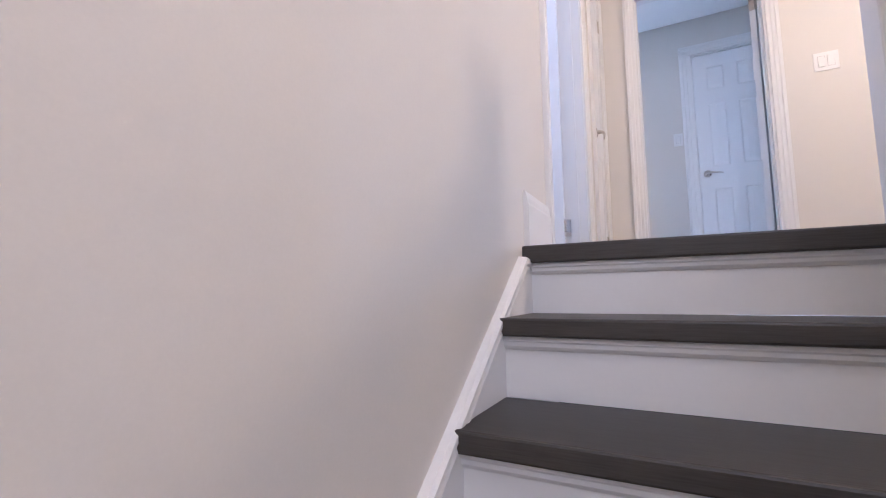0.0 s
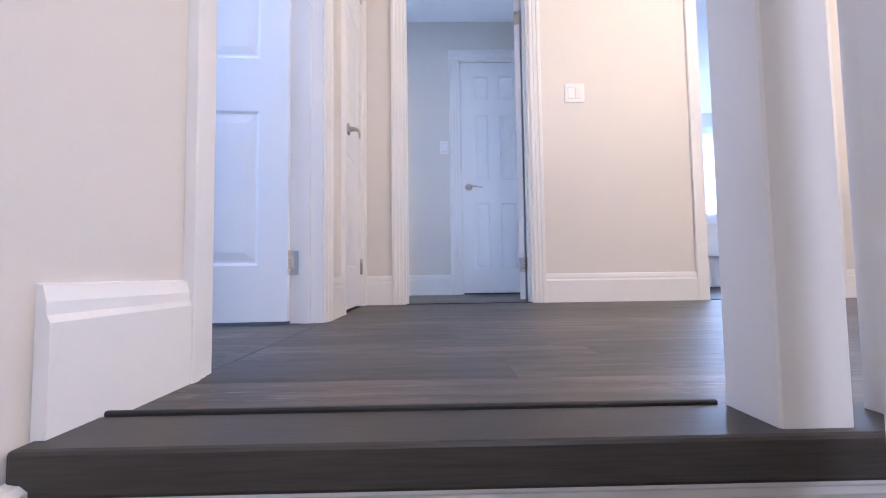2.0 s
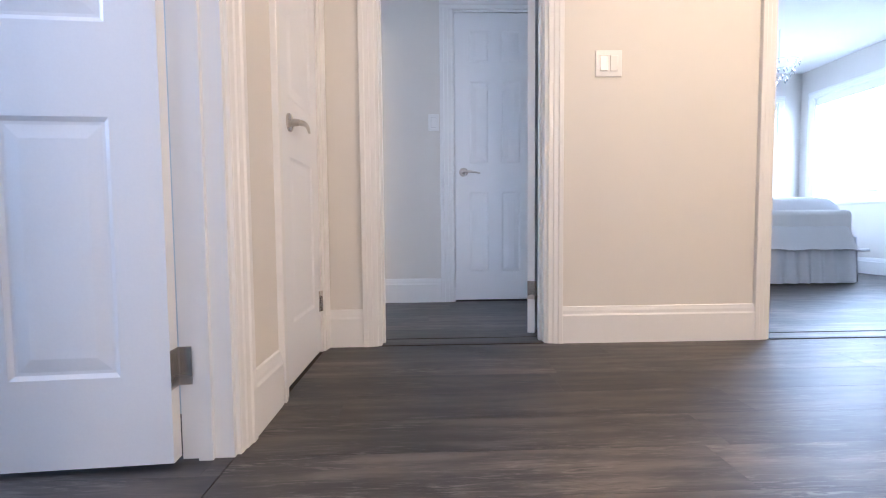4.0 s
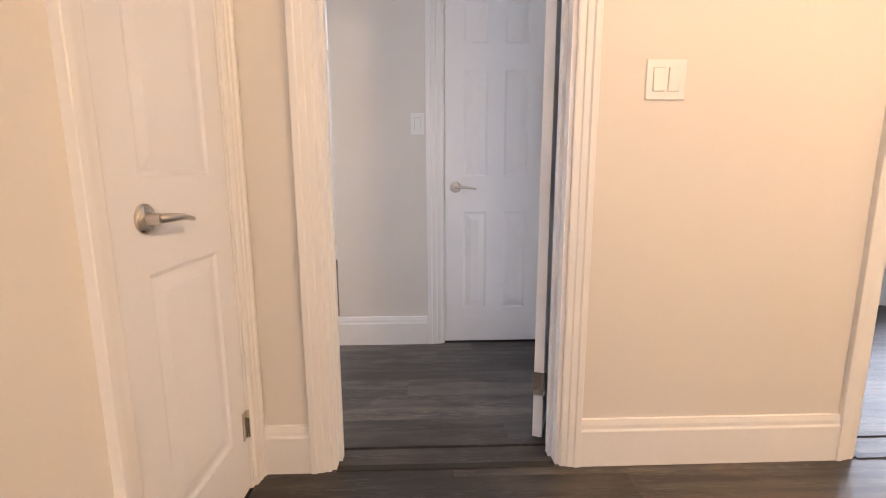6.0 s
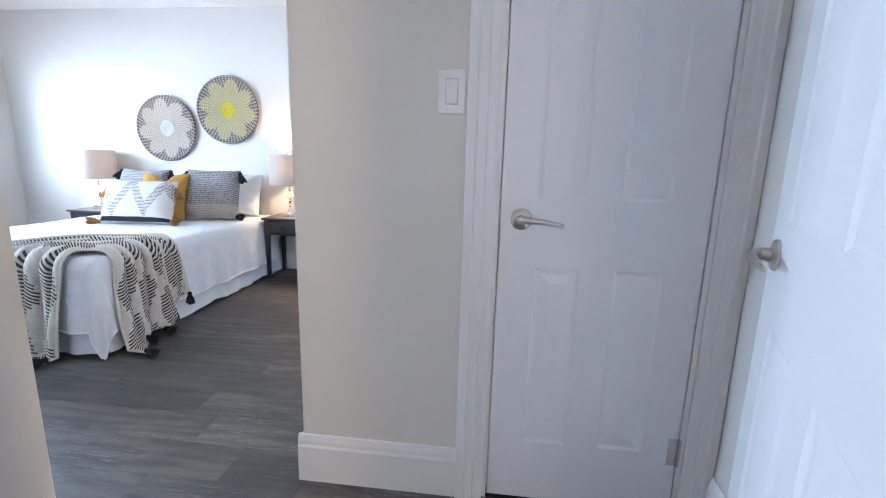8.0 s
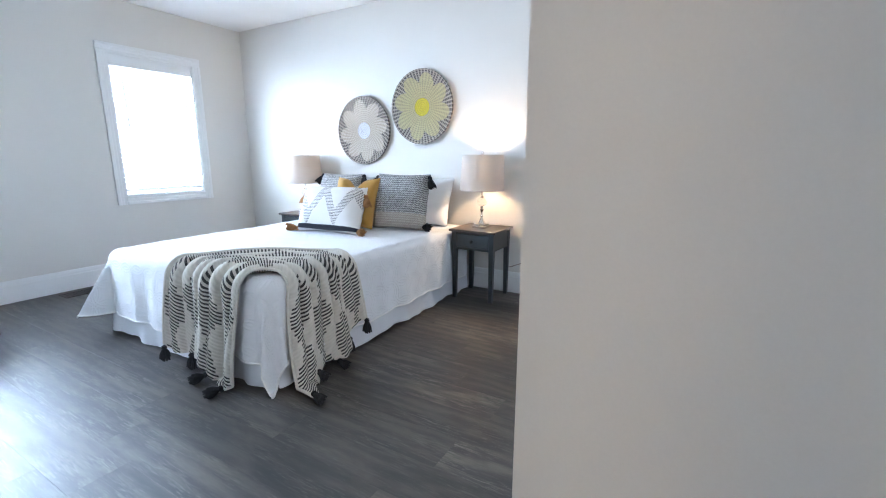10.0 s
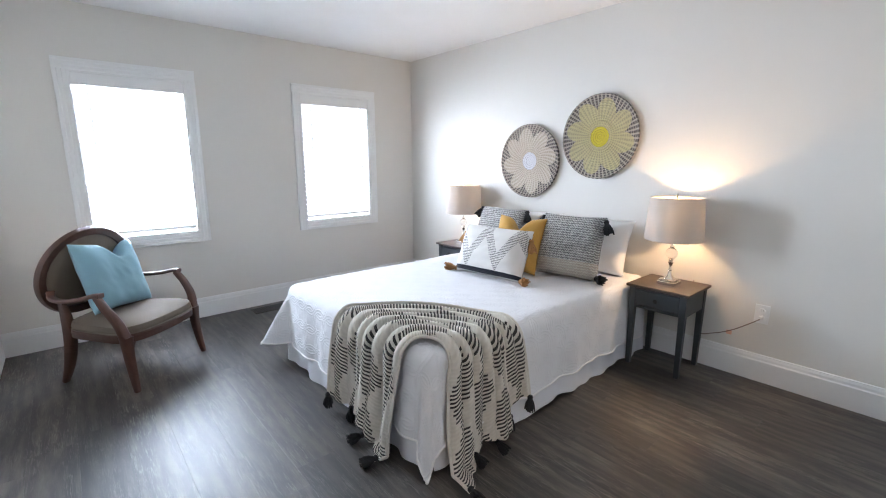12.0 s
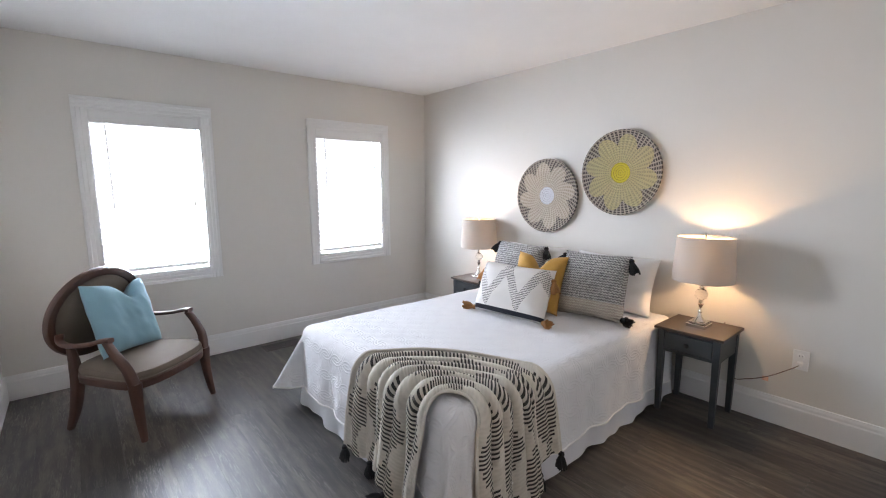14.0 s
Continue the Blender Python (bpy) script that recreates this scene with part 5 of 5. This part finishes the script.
part("comforter", sheet(bmesh.new(), puffy, 60, 60, 0.02), COVER, g, "puffy white comforter", True)
bm = bmesh.new()
sheet(bm, lambda u, v: (-0.69 + 1.38 * u, -0.01 - 0.03 * v - (0.006 + 0.014 * v) * math.sin(u * 60 + 2 * math.sin(u * 9)), 0.42 - 0.405 * v), 120, 8, 0.003)
sheet(bm, lambda u, v: (0.70 + 0.03 * v + (0.006 + 0.014 * v) * math.sin(u * 60 + 2 * math.sin(u * 9)), 1.55 * u, 0.42 - 0.405 * v), 120, 8, 0.003)
part("skirt_panel", bm, SKIRT, g, "gathered pale grey skirt", True)
ch = thing("chandelier", "small crystal chandelier hanging in the guest room", "chandelier", 4.02, 6.0, TOP)
part("rod", tube(bmesh.new(), [(0, 0, 0), (0, 0, -0.30)], 0.006, 8), CHROME, ch)
for k, (rad, z) in enumerate(((0.16, -0.34), (0.12, -0.42), (0.07, -0.49))):
    for i in range(14 - 4 * k):
        a = 2 * math.pi * i / (14 - 4 * k)
        part("crystal", lathe(bmesh.new(), [(0.001, 0.022), (0.010, 0.004), (0.001, -0.028)], 6, pose(rad * math.cos(a), rad * math.sin(a), z)), GLASS, ch)
    part("hoop", tube(bmesh.new(), [(rad * math.cos(2 * math.pi * i / 32), rad * math.sin(2 * math.pi * i / 32), z + 0.024) for i in range(33)], 0.003, 6), CHROME, ch)


# ---- floor planks, laid along x ----
PLANKS = {}


def planks(parent_name, x0, x1, y0, y1, seed, wide=0.181, length=1.22):
    parent = bpy.data.objects[parent_name]
    rnd = random.Random(seed)
    y = y0
    while y < y1 - 0.003:
        w = min(wide, y1 - y)
        x = x0 - rnd.uniform(0, length)
        while x < x1 - 0.003:
            a, b = max(x, x0), min(x + length, x1)
            if b - a > 0.004:
                key = (round(b - a, 3), round(w, 3))
                if key not in PLANKS:
                    l = b - a
                    bm = bmesh.new()
                    e, h = 0.0004, 0.0004
                    rings = [[bm.verts.new((px, py, z)) for px, py in ((i, i), (l - i, i), (l - i, w - i), (i, w - i))] for i, z in ((0.0001, -0.0069), (0.0001, -h), (e, 0))]
                    for p, q in zip(rings, rings[1:]):
                        for i in range(4):
                            bm.faces.new((p[i], p[(i + 1) % 4], q[(i + 1) % 4], q[i]))
                    bm.faces.new(rings[-1])
                    PLANKS[key] = mesh_of("plank", bm, PLANK)
                o = new("plank", PLANKS[key])
                o.parent = parent
                o.location = (a, y, 0)
            x += length
        y += w


planks("floor_hall", XL + 0.001, 3.6, NOSE + 0.114, YE, 3)
planks("floor_bedroom", XW, XE - 0.001, YS, YBED, 5)
planks("floor_entry", XE, XA, YB + 0.002, YC, 7)
planks("floor_guest", XA + 0.12, X2, YB + 0.002, Y2, 9)
planks("floor_bath", -1.7, XL - 0.001, 1.5, 3.1, 11)
planks("floor_thresholds", 0.41, 1.155, YE + 0.002, YB - 0.012, 13)
planks("floor_thresholds", 2.225, 2.965, YE + 0.002, YB - 0.012, 15)
